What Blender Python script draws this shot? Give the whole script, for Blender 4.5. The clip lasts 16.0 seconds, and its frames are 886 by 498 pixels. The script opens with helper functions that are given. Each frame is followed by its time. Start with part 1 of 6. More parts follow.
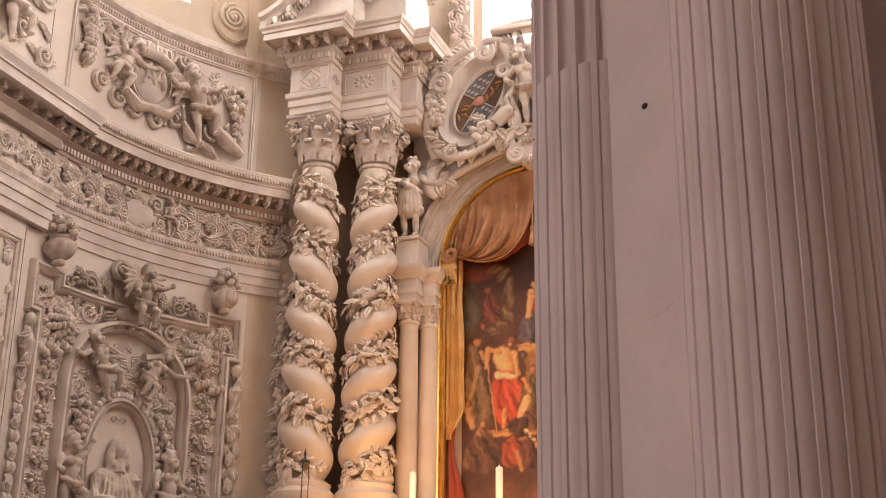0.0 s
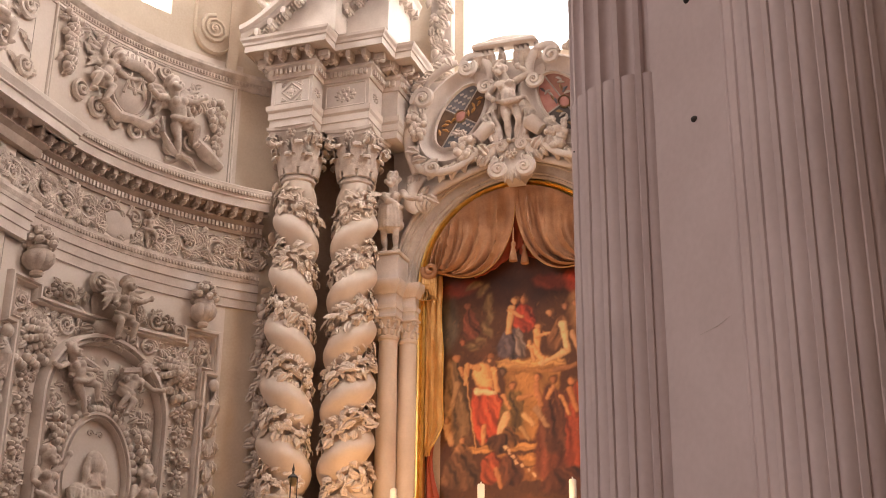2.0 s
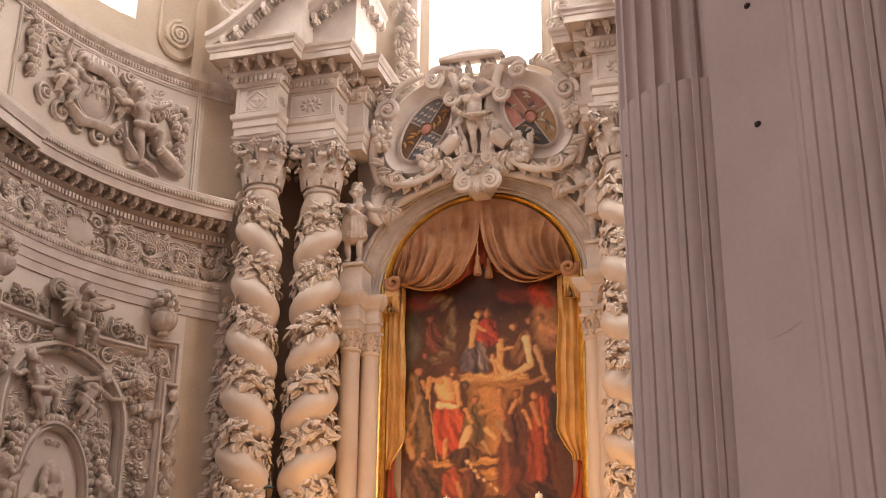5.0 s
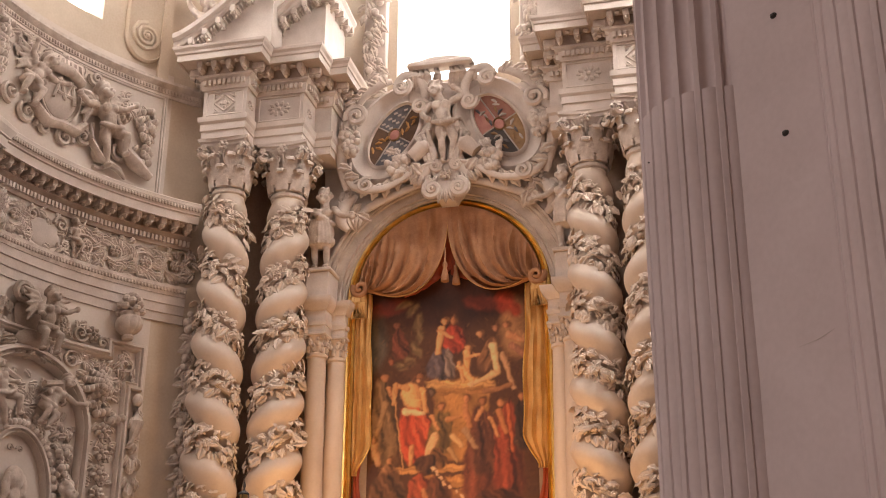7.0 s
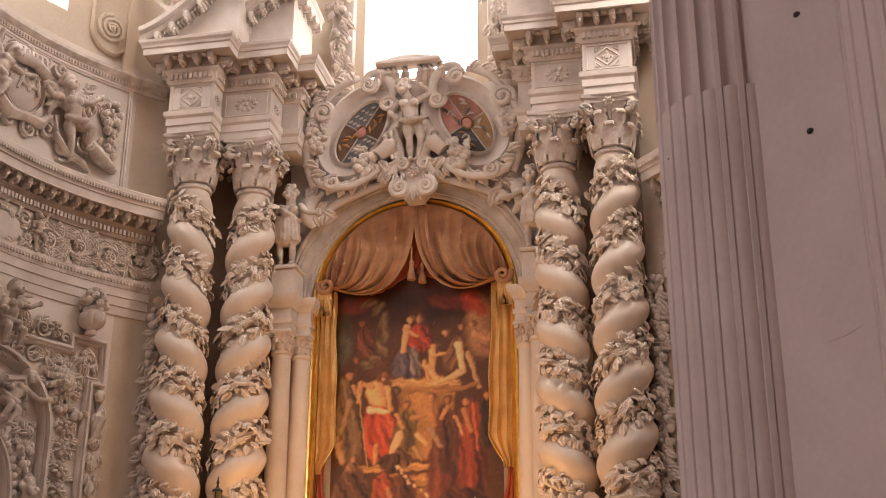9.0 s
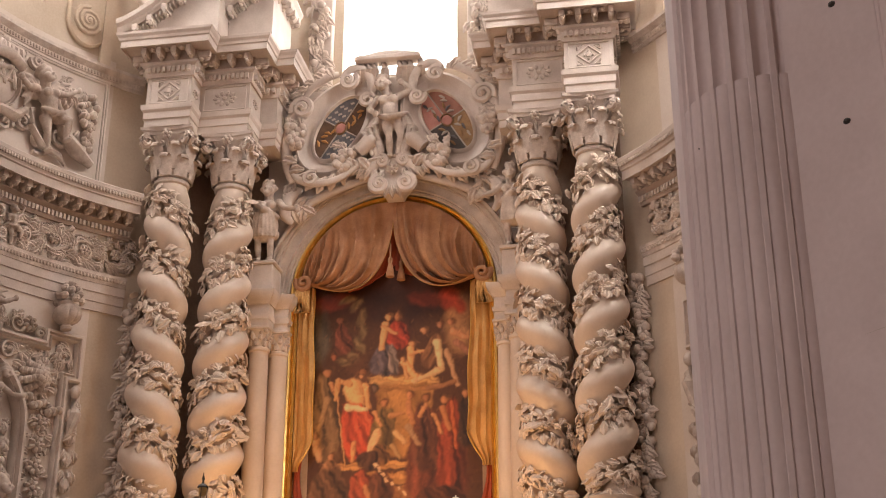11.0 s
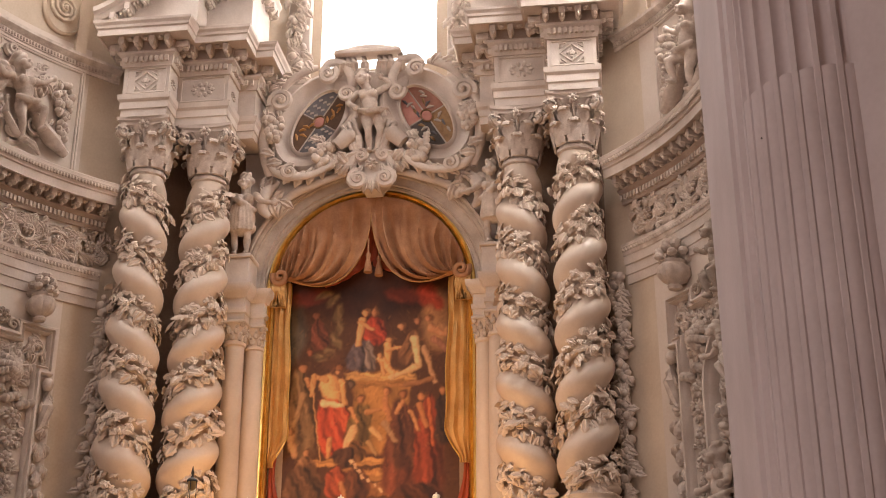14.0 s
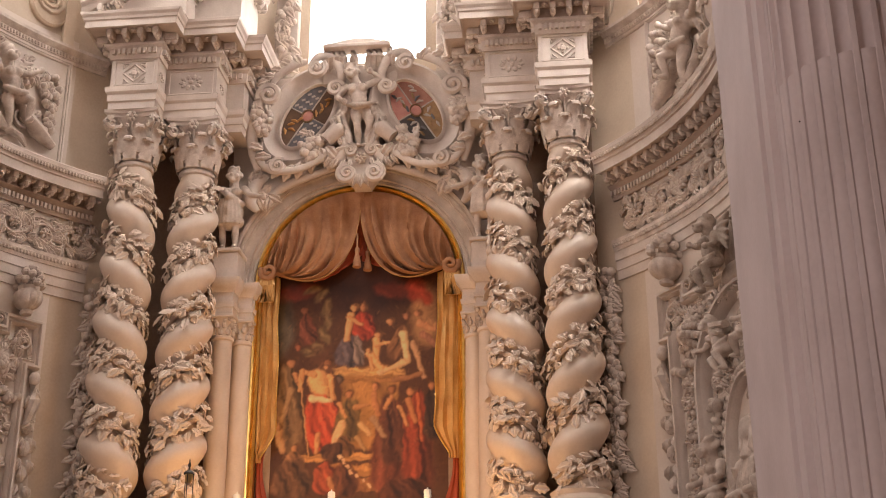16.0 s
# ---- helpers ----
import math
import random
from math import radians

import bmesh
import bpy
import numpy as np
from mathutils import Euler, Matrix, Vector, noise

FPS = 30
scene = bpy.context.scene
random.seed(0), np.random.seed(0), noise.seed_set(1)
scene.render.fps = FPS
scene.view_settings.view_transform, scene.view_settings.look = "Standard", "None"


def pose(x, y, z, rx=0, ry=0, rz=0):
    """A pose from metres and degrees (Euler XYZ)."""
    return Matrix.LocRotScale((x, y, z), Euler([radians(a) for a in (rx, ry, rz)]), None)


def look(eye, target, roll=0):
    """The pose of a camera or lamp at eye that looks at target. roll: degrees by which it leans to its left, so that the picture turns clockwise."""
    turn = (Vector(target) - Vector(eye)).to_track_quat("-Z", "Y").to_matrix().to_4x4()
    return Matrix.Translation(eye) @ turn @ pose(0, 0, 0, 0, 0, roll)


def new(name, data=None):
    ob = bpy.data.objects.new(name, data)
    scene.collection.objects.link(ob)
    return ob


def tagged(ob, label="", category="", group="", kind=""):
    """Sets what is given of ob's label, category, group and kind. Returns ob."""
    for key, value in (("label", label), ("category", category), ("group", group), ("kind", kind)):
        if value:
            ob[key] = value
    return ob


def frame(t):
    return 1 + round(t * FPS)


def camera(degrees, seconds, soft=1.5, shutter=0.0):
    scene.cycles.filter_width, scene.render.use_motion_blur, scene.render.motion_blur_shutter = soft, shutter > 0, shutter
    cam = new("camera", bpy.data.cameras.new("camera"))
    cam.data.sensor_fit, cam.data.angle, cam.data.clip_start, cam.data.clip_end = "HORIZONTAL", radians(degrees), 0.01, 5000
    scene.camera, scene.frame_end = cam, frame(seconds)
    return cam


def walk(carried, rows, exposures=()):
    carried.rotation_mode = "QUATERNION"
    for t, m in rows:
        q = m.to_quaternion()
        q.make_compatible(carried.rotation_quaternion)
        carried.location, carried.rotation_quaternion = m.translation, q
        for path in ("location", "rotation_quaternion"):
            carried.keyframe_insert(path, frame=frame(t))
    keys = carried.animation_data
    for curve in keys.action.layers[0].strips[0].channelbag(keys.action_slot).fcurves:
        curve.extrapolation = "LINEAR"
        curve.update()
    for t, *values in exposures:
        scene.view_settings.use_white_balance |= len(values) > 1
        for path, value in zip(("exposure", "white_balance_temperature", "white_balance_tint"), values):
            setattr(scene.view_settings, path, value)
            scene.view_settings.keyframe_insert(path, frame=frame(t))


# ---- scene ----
cam = camera(38.0, 16.0, 1.05)
PATH = [
    (0, (5.48, -16.797, 1.752), (4.798, -15.047, 2.438), 0.7),
    (0.5, (5.41, -16.805, 1.748), (4.739, -15.053, 2.442), 0.7),
    (1, (5.321, -16.805, 1.752), (4.666, -15.05, 2.454), 0.7),
    (1.5, (5.246, -16.818, 1.756), (4.608, -15.059, 2.462), 0.7),
    (2, (5.166, -16.833, 1.757), (4.544, -15.07, 2.468), 0.7),
    (2.5, (5.097, -16.851, 1.749), (4.49, -15.084, 2.465), 0.7),
    (3, (5.023, -16.862, 1.741), (4.433, -15.091, 2.461), 0.7),
    (3.5, (4.95, -16.859, 1.736), (4.377, -15.085, 2.46), 0.6),
    (4, (4.863, -16.862, 1.731), (4.308, -15.084, 2.46), 0.6),
    (6.5, (4.509, -16.931, 1.719), (4.038, -15.135, 2.463), 0.5),
    (7, (4.432, -16.94, 1.718), (3.985, -15.139, 2.465), 0.4),
    (7.5, (4.365, -16.95, 1.717), (3.938, -15.145, 2.464), 0.4),
    (8, (4.289, -16.975, 1.707), (3.882, -15.165, 2.455), 0.3),
    (8.5, (4.226, -16.97, 1.709), (3.837, -15.156, 2.456), 0.3),
    (9, (4.154, -16.974, 1.697), (3.785, -15.156, 2.445), 0.2),
    (11.5, (3.817, -16.929, 1.682), (3.517, -15.098, 2.429), 0.0),
    (12, (3.743, -16.927, 1.677), (3.455, -15.094, 2.423), 0.0),
    (12.5, (3.674, -16.929, 1.664), (3.396, -15.095, 2.411), 0.0),
    (13, (3.594, -16.921, 1.66), (3.33, -15.085, 2.408), -0.0),
    (13.5, (3.531, -16.92, 1.657), (3.28, -15.082, 2.405), -0.0),
    (14, (3.464, -16.888, 1.671), (3.226, -15.048, 2.419), -0.0),
    (14.5, (3.402, -16.886, 1.664), (3.175, -15.045, 2.412), -0.1),
    (15, (3.341, -16.869, 1.659), (3.125, -15.026, 2.405), -0.1),
    (15.5, (3.283, -16.858, 1.646), (3.077, -15.014, 2.393), -0.2),
    (16, (3.216, -16.848, 1.628), (3.019, -15.003, 2.375), -0.2),
]
walk(cam, [(t, look(eye, target, roll)) for t, eye, target, roll in PATH], exposures=[(0, 0.08), (3, -0.08), (6.5, -0.2), (9, -0.24), (16, -0.2)])

# ---- world, sun and lamps ----
world = bpy.data.worlds.new("world")
scene.world = world
world.use_nodes = True
wn = world.node_tree
sky = wn.nodes.new("ShaderNodeTexSky")
sky.sky_type = "NISHITA"
sky.sun_disc = False
sky.sun_elevation, sky.sun_rotation = radians(42), radians(20)
wn.links.new(sky.outputs[0], wn.nodes["Background"].inputs[0])
wn.nodes["Background"].inputs[1].default_value = 0.15


def area_lamp(name, eye, target, w, h, power, color):
    d = bpy.data.lights.new(name, "AREA")
    d.shape, d.size, d.size_y, d.energy, d.color = "RECTANGLE", w, h, power, color
    ob = new(name, d)
    ob.matrix_world = look(eye, target)
    return ob


sun = bpy.data.lights.new("sun", "SUN")
sun.energy, sun.angle, sun.color = 2.0, radians(0.6), (1.0, 0.93, 0.82)
new("sun", sun).matrix_world = look((3.0, 20.0, 26.0), (0.0, 0.0, 8.0))

# daylight: the dome over the crossing, the apse windows, and unseen fill lamps added in the nave
DAY = (1.0, 0.87, 0.80)
area_lamp("dome_daylight", (0.5, -11.0, 25.2), (0.0, -9.0, 0.0), 7.0, 7.0, 900, DAY)
# unseen lamp added high on the east side to brighten the left apse wall
area_lamp("nave_fill_daylight", (13.2, -7.6, 15.0), (-4.5, -2.0, 8.0), 5.0, 8.0, 1600, DAY)
area_lamp("nave_fill_daylight", (-13.2, -15.0, 15.0), (0.0, -4.0, 8.0), 5.0, 8.0, 540, DAY)
# unseen lamp added behind the camera to brighten the near pier
area_lamp("nave_fill_daylight", (-9.0, -25.4, 9.5), (4.6, -12.5, 4.0), 4.0, 6.0, 1100, (1.0, 0.85, 0.83))
area_lamp("apse_window_daylight", (0.0, 2.0, 15.2), (0.0, -6.0, 7.0), 1.7, 3.6, 420, (1.0, 0.97, 0.95))
area_lamp("side_window_daylight", (-5.6, -2.6, 14.3), (0.0, -4.0, 9.0), 1.4, 2.6, 260, (1.0, 0.95, 0.92))
area_lamp("side_window_daylight", (5.6, -2.6, 14.3), (0.0, -4.0, 9.0), 1.4, 2.6, 720, (1.0, 0.95, 0.92))
# warm altar lights low in front of the altar
WARM = (1.0, 0.52, 0.20)
for sx in (-1, 1):
    lamp = area_lamp("altar_light", (sx * 0.95, -1.5, 3.6), (sx * 1.1, 1.3, 6.8), 0.6, 0.3, 42, WARM)
    lamp.data.spread = radians(125)


# ---- materials ----
def material(name, dark, light, rough=0.8, scale=3.0, bump=0.15, fine=60.0, metal=0.0, spread=0.5):
    """A surface with broad stains, fine grain and a little relief, varied from piece to piece."""
    m = bpy.data.materials.new(name)
    m.use_nodes = True
    n, l = m.node_tree.nodes, m.node_tree.links
    b = n["Principled BSDF"]
    co = n.new("ShaderNodeTexCoord")
    big = n.new("ShaderNodeTexNoise")
    big.inputs["Scale"].default_value, big.inputs["Detail"].default_value = scale, 6
    small = n.new("ShaderNodeTexNoise")
    small.inputs["Scale"].default_value, small.inputs["Detail"].default_value = fine, 4
    for t in (big, small):
        l.new(co.outputs["Object"], t.inputs["Vector"])
    info = n.new("ShaderNodeObjectInfo")
    mixv = n.new("ShaderNodeMath")
    mixv.operation = "MULTIPLY_ADD"
    l.new(small.outputs[0], mixv.inputs[0])
    mixv.inputs[1].default_value = 0.35
    l.new(big.outputs[0], mixv.inputs[2])
    rnd = n.new("ShaderNodeMath")
    rnd.operation = "MULTIPLY_ADD"
    l.new(info.outputs["Random"], rnd.inputs[0])
    rnd.inputs[1].default_value = 0.12
    l.new(mixv.outputs[0], rnd.inputs[2])
    ramp = n.new("ShaderNodeValToRGB")
    c = ramp.color_ramp
    c.elements[0].position, c.elements[0].color = 0.72 - spread / 2, (*dark, 1)
    c.elements[1].position, c.elements[1].color = 0.72 + spread / 2, (*light, 1)
    l.new(rnd.outputs[0], ramp.inputs[0])
    l.new(ramp.outputs[0], b.inputs["Base Color"])
    bp = n.new("ShaderNodeBump")
    bp.inputs["Strength"].default_value, bp.inputs["Distance"].default_value = bump, 0.02
    l.new(mixv.outputs[0], bp.inputs["Height"])
    l.new(bp.outputs[0], b.inputs["Normal"])
    b.inputs["Roughness"].default_value, b.inputs["Metallic"].default_value = rough, metal
    return m


NAVE = material("nave_plaster", (0.42, 0.36, 0.31), (0.55, 0.48, 0.42), 0.85, 0.6, 0.05, 25)
STUCCO = material("stucco", (0.52, 0.43, 0.37), (0.74, 0.65, 0.58), 0.75, 2.2, 0.2, 45)
RELIEF = material("relief_stucco", (0.42, 0.33, 0.27), (0.76, 0.66, 0.58), 0.7, 6.0, 0.4, 70)
LEAFY = material("leaf_stucco", (0.60, 0.48, 0.385), (0.84, 0.71, 0.60), 0.7, 5.0, 0.3, 70)
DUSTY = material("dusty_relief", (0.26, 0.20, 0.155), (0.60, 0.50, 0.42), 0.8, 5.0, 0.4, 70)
WALL = material("wall_plaster", (0.60, 0.50, 0.42), (0.74, 0.65, 0.58), 0.85, 0.8, 0.06, 30)
# soffits and bed mouldings: shade under the cornices put into a darker stucco colour
SOFFIT = material("shaded_soffit", (0.33, 0.25, 0.20), (0.50, 0.40, 0.33), 0.85, 3.0, 0.1, 30)
OCHRE = material("ochre_plaster", (0.50, 0.39, 0.29), (0.66, 0.55, 0.43), 0.85, 1.0, 0.06, 30)
ARCH = material("dusty_arch_stucco", (0.36, 0.29, 0.24), (0.62, 0.53, 0.46), 0.8, 4.0, 0.45, 60)
SHAFT = material("polished_stucco", (0.62, 0.50, 0.40), (0.76, 0.63, 0.52), 0.42, 1.6, 0.04, 30)
PIER = material("grey_stucco", (0.57, 0.475, 0.46), (0.69, 0.59, 0.58), 0.8, 1.8, 0.08, 40)
GOLD = material("gilded_wood", (0.70, 0.42, 0.10), (0.95, 0.66, 0.22), 0.3, 9.0, 0.1, 60, metal=0.9)
CURTAIN = material("gilt_curtain", (0.46, 0.25, 0.08), (0.74, 0.45, 0.17), 0.5, 3.0, 0.3, 40, metal=0.15)
CURTAIN_PALE = material("ochre_curtain", (0.28, 0.125, 0.06), (0.50, 0.26, 0.13), 0.65, 4.0, 0.4, 40)
LINING = material("red_lining", (0.25, 0.04, 0.02), (0.42, 0.08, 0.03), 0.7, 4.0, 0.1, 40)
# wall behind the altar columns: a darker brown than the ochre beside it
NICHE = material("darker_mid_wall", (0.26, 0.17, 0.12), (0.46, 0.33, 0.24), 0.8, 1.4, 0.08, 30)
STONE = material("floor_marble", (0.16, 0.10, 0.08), (0.28, 0.21, 0.18), 0.4, 1.0, 0.02, 20)
WAX = material("candle_wax", (0.80, 0.78, 0.70), (0.86, 0.84, 0.78), 0.4, 6.0, 0.02, 20)
BRASS = material("brass", (0.60, 0.42, 0.18), (0.75, 0.55, 0.26), 0.3, 6.0, 0.05, 40, metal=1.0)
IRON = material("dark_iron", (0.03, 0.025, 0.02), (0.06, 0.05, 0.045), 0.6, 6.0, 0.1, 40)
BLUE_GREY = material("painted_blue", (0.11, 0.105, 0.115), (0.20, 0.185, 0.19), 0.7, 8.0, 0.1, 60)
TAWNY = material("painted_tawny", (0.20, 0.11, 0.05), (0.38, 0.23, 0.11), 0.7, 8.0, 0.1, 60)
RUSSET = material("painted_russet", (0.24, 0.10, 0.07), (0.38, 0.18, 0.13), 0.7, 8.0, 0.1, 60)
TAWNY_DARK = material("painted_brown", (0.09, 0.05, 0.03), (0.16, 0.09, 0.05), 0.7, 8.0, 0.1, 60)
ORANGE = material("painted_orange", (0.42, 0.20, 0.06), (0.60, 0.32, 0.11), 0.7, 8.0, 0.1, 60)
ROSE = material("painted_rose", (0.42, 0.16, 0.13), (0.55, 0.26, 0.21), 0.7, 8.0, 0.1, 60)
DARK = material("dark_paint", (0.05, 0.04, 0.035), (0.10, 0.08, 0.07), 0.7, 8.0, 0.1, 60)
GLASS = bpy.data.materials.new("window_daylight")
GLASS.use_nodes = True
gb = GLASS.node_tree.nodes["Principled BSDF"]
gb.inputs["Base Color"].default_value = (0.9, 0.92, 0.95, 1)
gb.inputs["Emission Color"].default_value, gb.inputs["Emission Strength"].default_value = (0.96, 0.98, 1.0, 1), 5.0


# ---- mesh helpers ----
class Geo:
    """Vertices and faces of one mesh."""

    def __init__(self):
        self.v, self.f = [], []

    def add(self, vs, fs):
        o = len(self.v)
        self.v.extend(tuple(p) for p in vs)
        self.f.extend(tuple(i + o for i in f) for f in fs)
        return self

    def grid(self, rows, close_u=False, caps=False):
        """Faces between rows of points; close_u joins each row's ends; caps closes the first and last row."""
        o, n = len(self.v), len(rows[0])
        for r in rows:
            self.v.extend(tuple(p) for p in r)
        for i in range(len(rows) - 1):
            for j in range(n if close_u else n - 1):
                k = (j + 1) % n
                self.f.append((o + i * n + j, o + i * n + k, o + (i + 1) * n + k, o + (i + 1) * n + j))
        if caps:
            self.f.append(tuple(o + j for j in reversed(range(n))))
            self.f.append(tuple(o + (len(rows) - 1) * n + j for j in range(n)))
        return self

    def box(self, a, b, bev=0.0):
        (x0, y0, z0), (x1, y1, z1) = a, b
        if bev <= 0:
            ring = [(x0, y0), (x1, y0), (x1, y1), (x0, y1)]
            return self.grid([[(x, y, z) for x, y in ring] for z in (z0, z1)], True, True)
        q = bev
        def ring(s):
            return [(x0 + s, y0), (x1 - s, y0), (x1, y0 + s), (x1, y1 - s), (x1 - s, y1), (x0 + s, y1), (x0, y1 - s), (x0, y0 + s)]
        def inner(s):
            return [(x0 + 2 * s, y0 + s), (x1 - 2 * s, y0 + s), (x1 - s, y0 + 2 * s), (x1 - s, y1 - 2 * s), (x1 - 2 * s, y1 - s), (x0 + 2 * s, y1 - s), (x0 + s, y1 - 2 * s), (x0 + s, y0 + 2 * s)]
        rows = [[(*p, z0) for p in inner(q)], [(*p, z0 + q) for p in ring(q)], [(*p, z1 - q) for p in ring(q)], [(*p, z1) for p in inner(q)]]
        return self.grid(rows, True, True)

    def prism(self, poly, z0, z1):
        return self.grid([[(x, y, z) for x, y in poly] for z in (z0, z1)], True, True)

    def lathe(self, prof, n=24, c=(0, 0)):
        rows = [[(c[0] + r * math.cos(2 * math.pi * j / n), c[1] + r * math.sin(2 * math.pi * j / n), z) for j in range(n)] for r, z in prof]
        return self.grid(rows, True, True)

    def tube(self, path, radii, n=6, flat=1.0, up=(0, 0, 1)):
        """A tapered rod along a path; flat squeezes it along the second axis."""
        path = [Vector(p) for p in path]
        if not isinstance(radii, (list, tuple)):
            radii = [radii] * len(path)
        rows, up = [], Vector(up)
        for i, p in enumerate(path):
            d = (path[min(i + 1, len(path) - 1)] - path[max(i - 1, 0)])
            d = d.normalized() if d.length > 1e-9 else Vector((0, 0, 1))
            s = d.cross(up)
            s = s.normalized() if s.length > 1e-4 else d.orthogonal().normalized()
            w = s.cross(d)
            r = max(radii[i], 1e-4)
            rows.append([p + s * (r * math.cos(2 * math.pi * j / n)) + w * (r * flat * math.sin(2 * math.pi * j / n)) for j in range(n)])
        return self.grid(rows, True, True)

    def ball(self, c, r, nu=8, nv=6, m=None):
        """An ellipsoid; r is a number or three radii, m turns it."""
        r = (r, r, r) if isinstance(r, (int, float)) else r
        rows = []
        for i in range(nv + 1):
            a = math.pi * min(max(i / nv, 0.02), 0.98)
            row = [Vector((r[0] * math.sin(a) * math.cos(2 * math.pi * j / nu), r[1] * math.sin(a) * math.sin(2 * math.pi * j / nu), -r[2] * math.cos(a))) for j in range(nu)]
            rows.append([(m @ p if m else p) + Vector(c) for p in row])
        return self.grid(rows, True, True)

    def mapped(self, fn):
        self.v = [tuple(fn(p)) for p in self.v]
        return self

    def join(self, other, m=None):
        return self.add([m @ Vector(p) for p in other.v] if m else other.v, other.f)

    def mesh(self, name, mat, smooth=35):
        me = bpy.data.meshes.new(name)
        me.from_pydata(self.v, [], self.f)
        bm = bmesh.new()
        bm.from_mesh(me)
        bmesh.ops.recalc_face_normals(bm, faces=bm.faces)
        bm.to_mesh(me)
        bm.free()
        if smooth:
            me.polygons.foreach_set("use_smooth", [True] * len(me.polygons))
            me.set_sharp_from_angle(angle=radians(smooth))
        me.materials.append(mat)
        return me


def root_of(ob):
    while ob.parent:
        ob = ob.parent
    return ob


def thing(name, loc, label, category, group="", kind=""):
    """An Empty at a thing's base."""
    e = new(name)
    e.empty_display_size = 0.2
    e.location = loc
    return tagged(e, label, category, group, kind)


def part(name, geo, mat, parent, label="", smooth=35, local=False, m=None):
    """One mesh under a thing or part. World points are moved to the thing's base unless they are local already."""
    if isinstance(geo, Geo):
        if not local:
            o = root_of(parent).location
            geo.v = [(x - o.x, y - o.y, z - o.z) for x, y, z in geo.v]
        geo = geo.mesh(name, mat, smooth)
    ob = new(name, geo)
    ob.parent = parent
    if m is not None:
        ob.matrix_basis = m
    return tagged(ob, label)


def solid(name, geo, mat, label, category, group="", kind="", smooth=35):
    """A thing that is one mesh, its origin at the base of its middle."""
    a = np.array(geo.v)
    o = Vector(((a[:, 0].min() + a[:, 0].max()) / 2, (a[:, 1].min() + a[:, 1].max()) / 2, a[:, 2].min()))
    geo.v = [(x - o.x, y - o.y, z - o.z) for x, y, z in geo.v]
    ob = new(name, geo.mesh(name, mat, smooth))
    ob.location = o
    return tagged(ob, label, category, group, kind)


def sweep(profile, path, closed=False):
    """A moulding: profile rows (out, z) carried along a plan path of (x, y) with mitred corners; out is to the right of the way."""
    g, n, rings = Geo(), len(path), []
    for i in range(n):
        p = Vector(path[i])
        a = (p - Vector(path[i - 1])).normalized() if (i > 0 or closed) else None
        b = (Vector(path[(i + 1) % n]) - p).normalized() if (i < n - 1 or closed) else None
        a, b = a or b, b or a
        na, nb = Vector((a.y, -a.x)), Vector((b.y, -b.x))
        mid = (na + nb).normalized()
        k = 1 / max(mid.dot(na), 0.2)
        rings.append([(p.x + mid.x * o * k, p.y + mid.y * o * k, z) for o, z in profile])
    g.grid(rings, True, not closed)
    return g


# ---- the apse's plan: a half cylinder ----
R, YC = 5.54, -3.84


def on_wall(ang, z, d=0.0):
    """A place on the apse wall: degrees from the altar's axis, height, and how far it stands out from the wall."""
    a = radians(ang)
    return Vector(((R - d) * math.sin(a), YC + (R - d) * math.cos(a), z))


def arc(a0, a1, step=1.5, r=R):
    n = max(2, int(abs(a1 - a0) / step))
    return [(r * math.sin(radians(a0 + (a1 - a0) * i / n)), YC + r * math.cos(radians(a0 + (a1 - a0) * i / n))) for i in range(n + 1)]


def wall_frame(ang, z, d=0.0):
    """Matrix at a place on the wall: x runs clockwise along the wall, y into the wall, z up."""
    return Matrix.Translation(on_wall(ang, z, d)) @ Matrix.Rotation(-radians(ang), 4, "Z")


# ---- floor, walls, vault ----
floor = solid("floor", Geo().box((-14, -26, -0.3), (14, 2.6, 0.0)), STONE, "reddish and grey marble church floor", "floor", kind="structure")
apse = thing("wall_apse", (0, 0, 0), "curved apse wall of off-white stucco above an altar", "wall", kind="structure")


def ring_wall(a0, a1, z0, z1, thick=0.5):
    g = Geo()
    inner, outer = arc(a0, a1), arc(a0, a1, r=R + thick)
    rows = [[(*i, z0), (*i, z1), (*o, z1), (*o, z0)] for i, o in zip(inner, outer)]
    return g.grid(rows, True, True)


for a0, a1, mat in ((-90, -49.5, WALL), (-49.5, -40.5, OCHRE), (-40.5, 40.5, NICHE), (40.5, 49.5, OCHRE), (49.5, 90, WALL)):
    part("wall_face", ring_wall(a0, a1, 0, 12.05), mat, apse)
# clerestory with three window openings
WIN = [(-80.5, -63.5), (-10.5, 10.0), (63.5, 80.5)]
edges = [-90] + [a for w in WIN for a in w] + [90]
for i in range(0, len(edges), 2):
    part("wall_pier", ring_wall(edges[i], edges[i + 1], 12.05, 17.0), OCHRE, apse)
for a0, a1 in WIN:
    part("wall_sill", ring_wall(a0, a1, 12.05, 12.55), OCHRE, apse)
part("wall_head", ring_wall(-90, 90, 17.0, 19.0), WALL, apse)
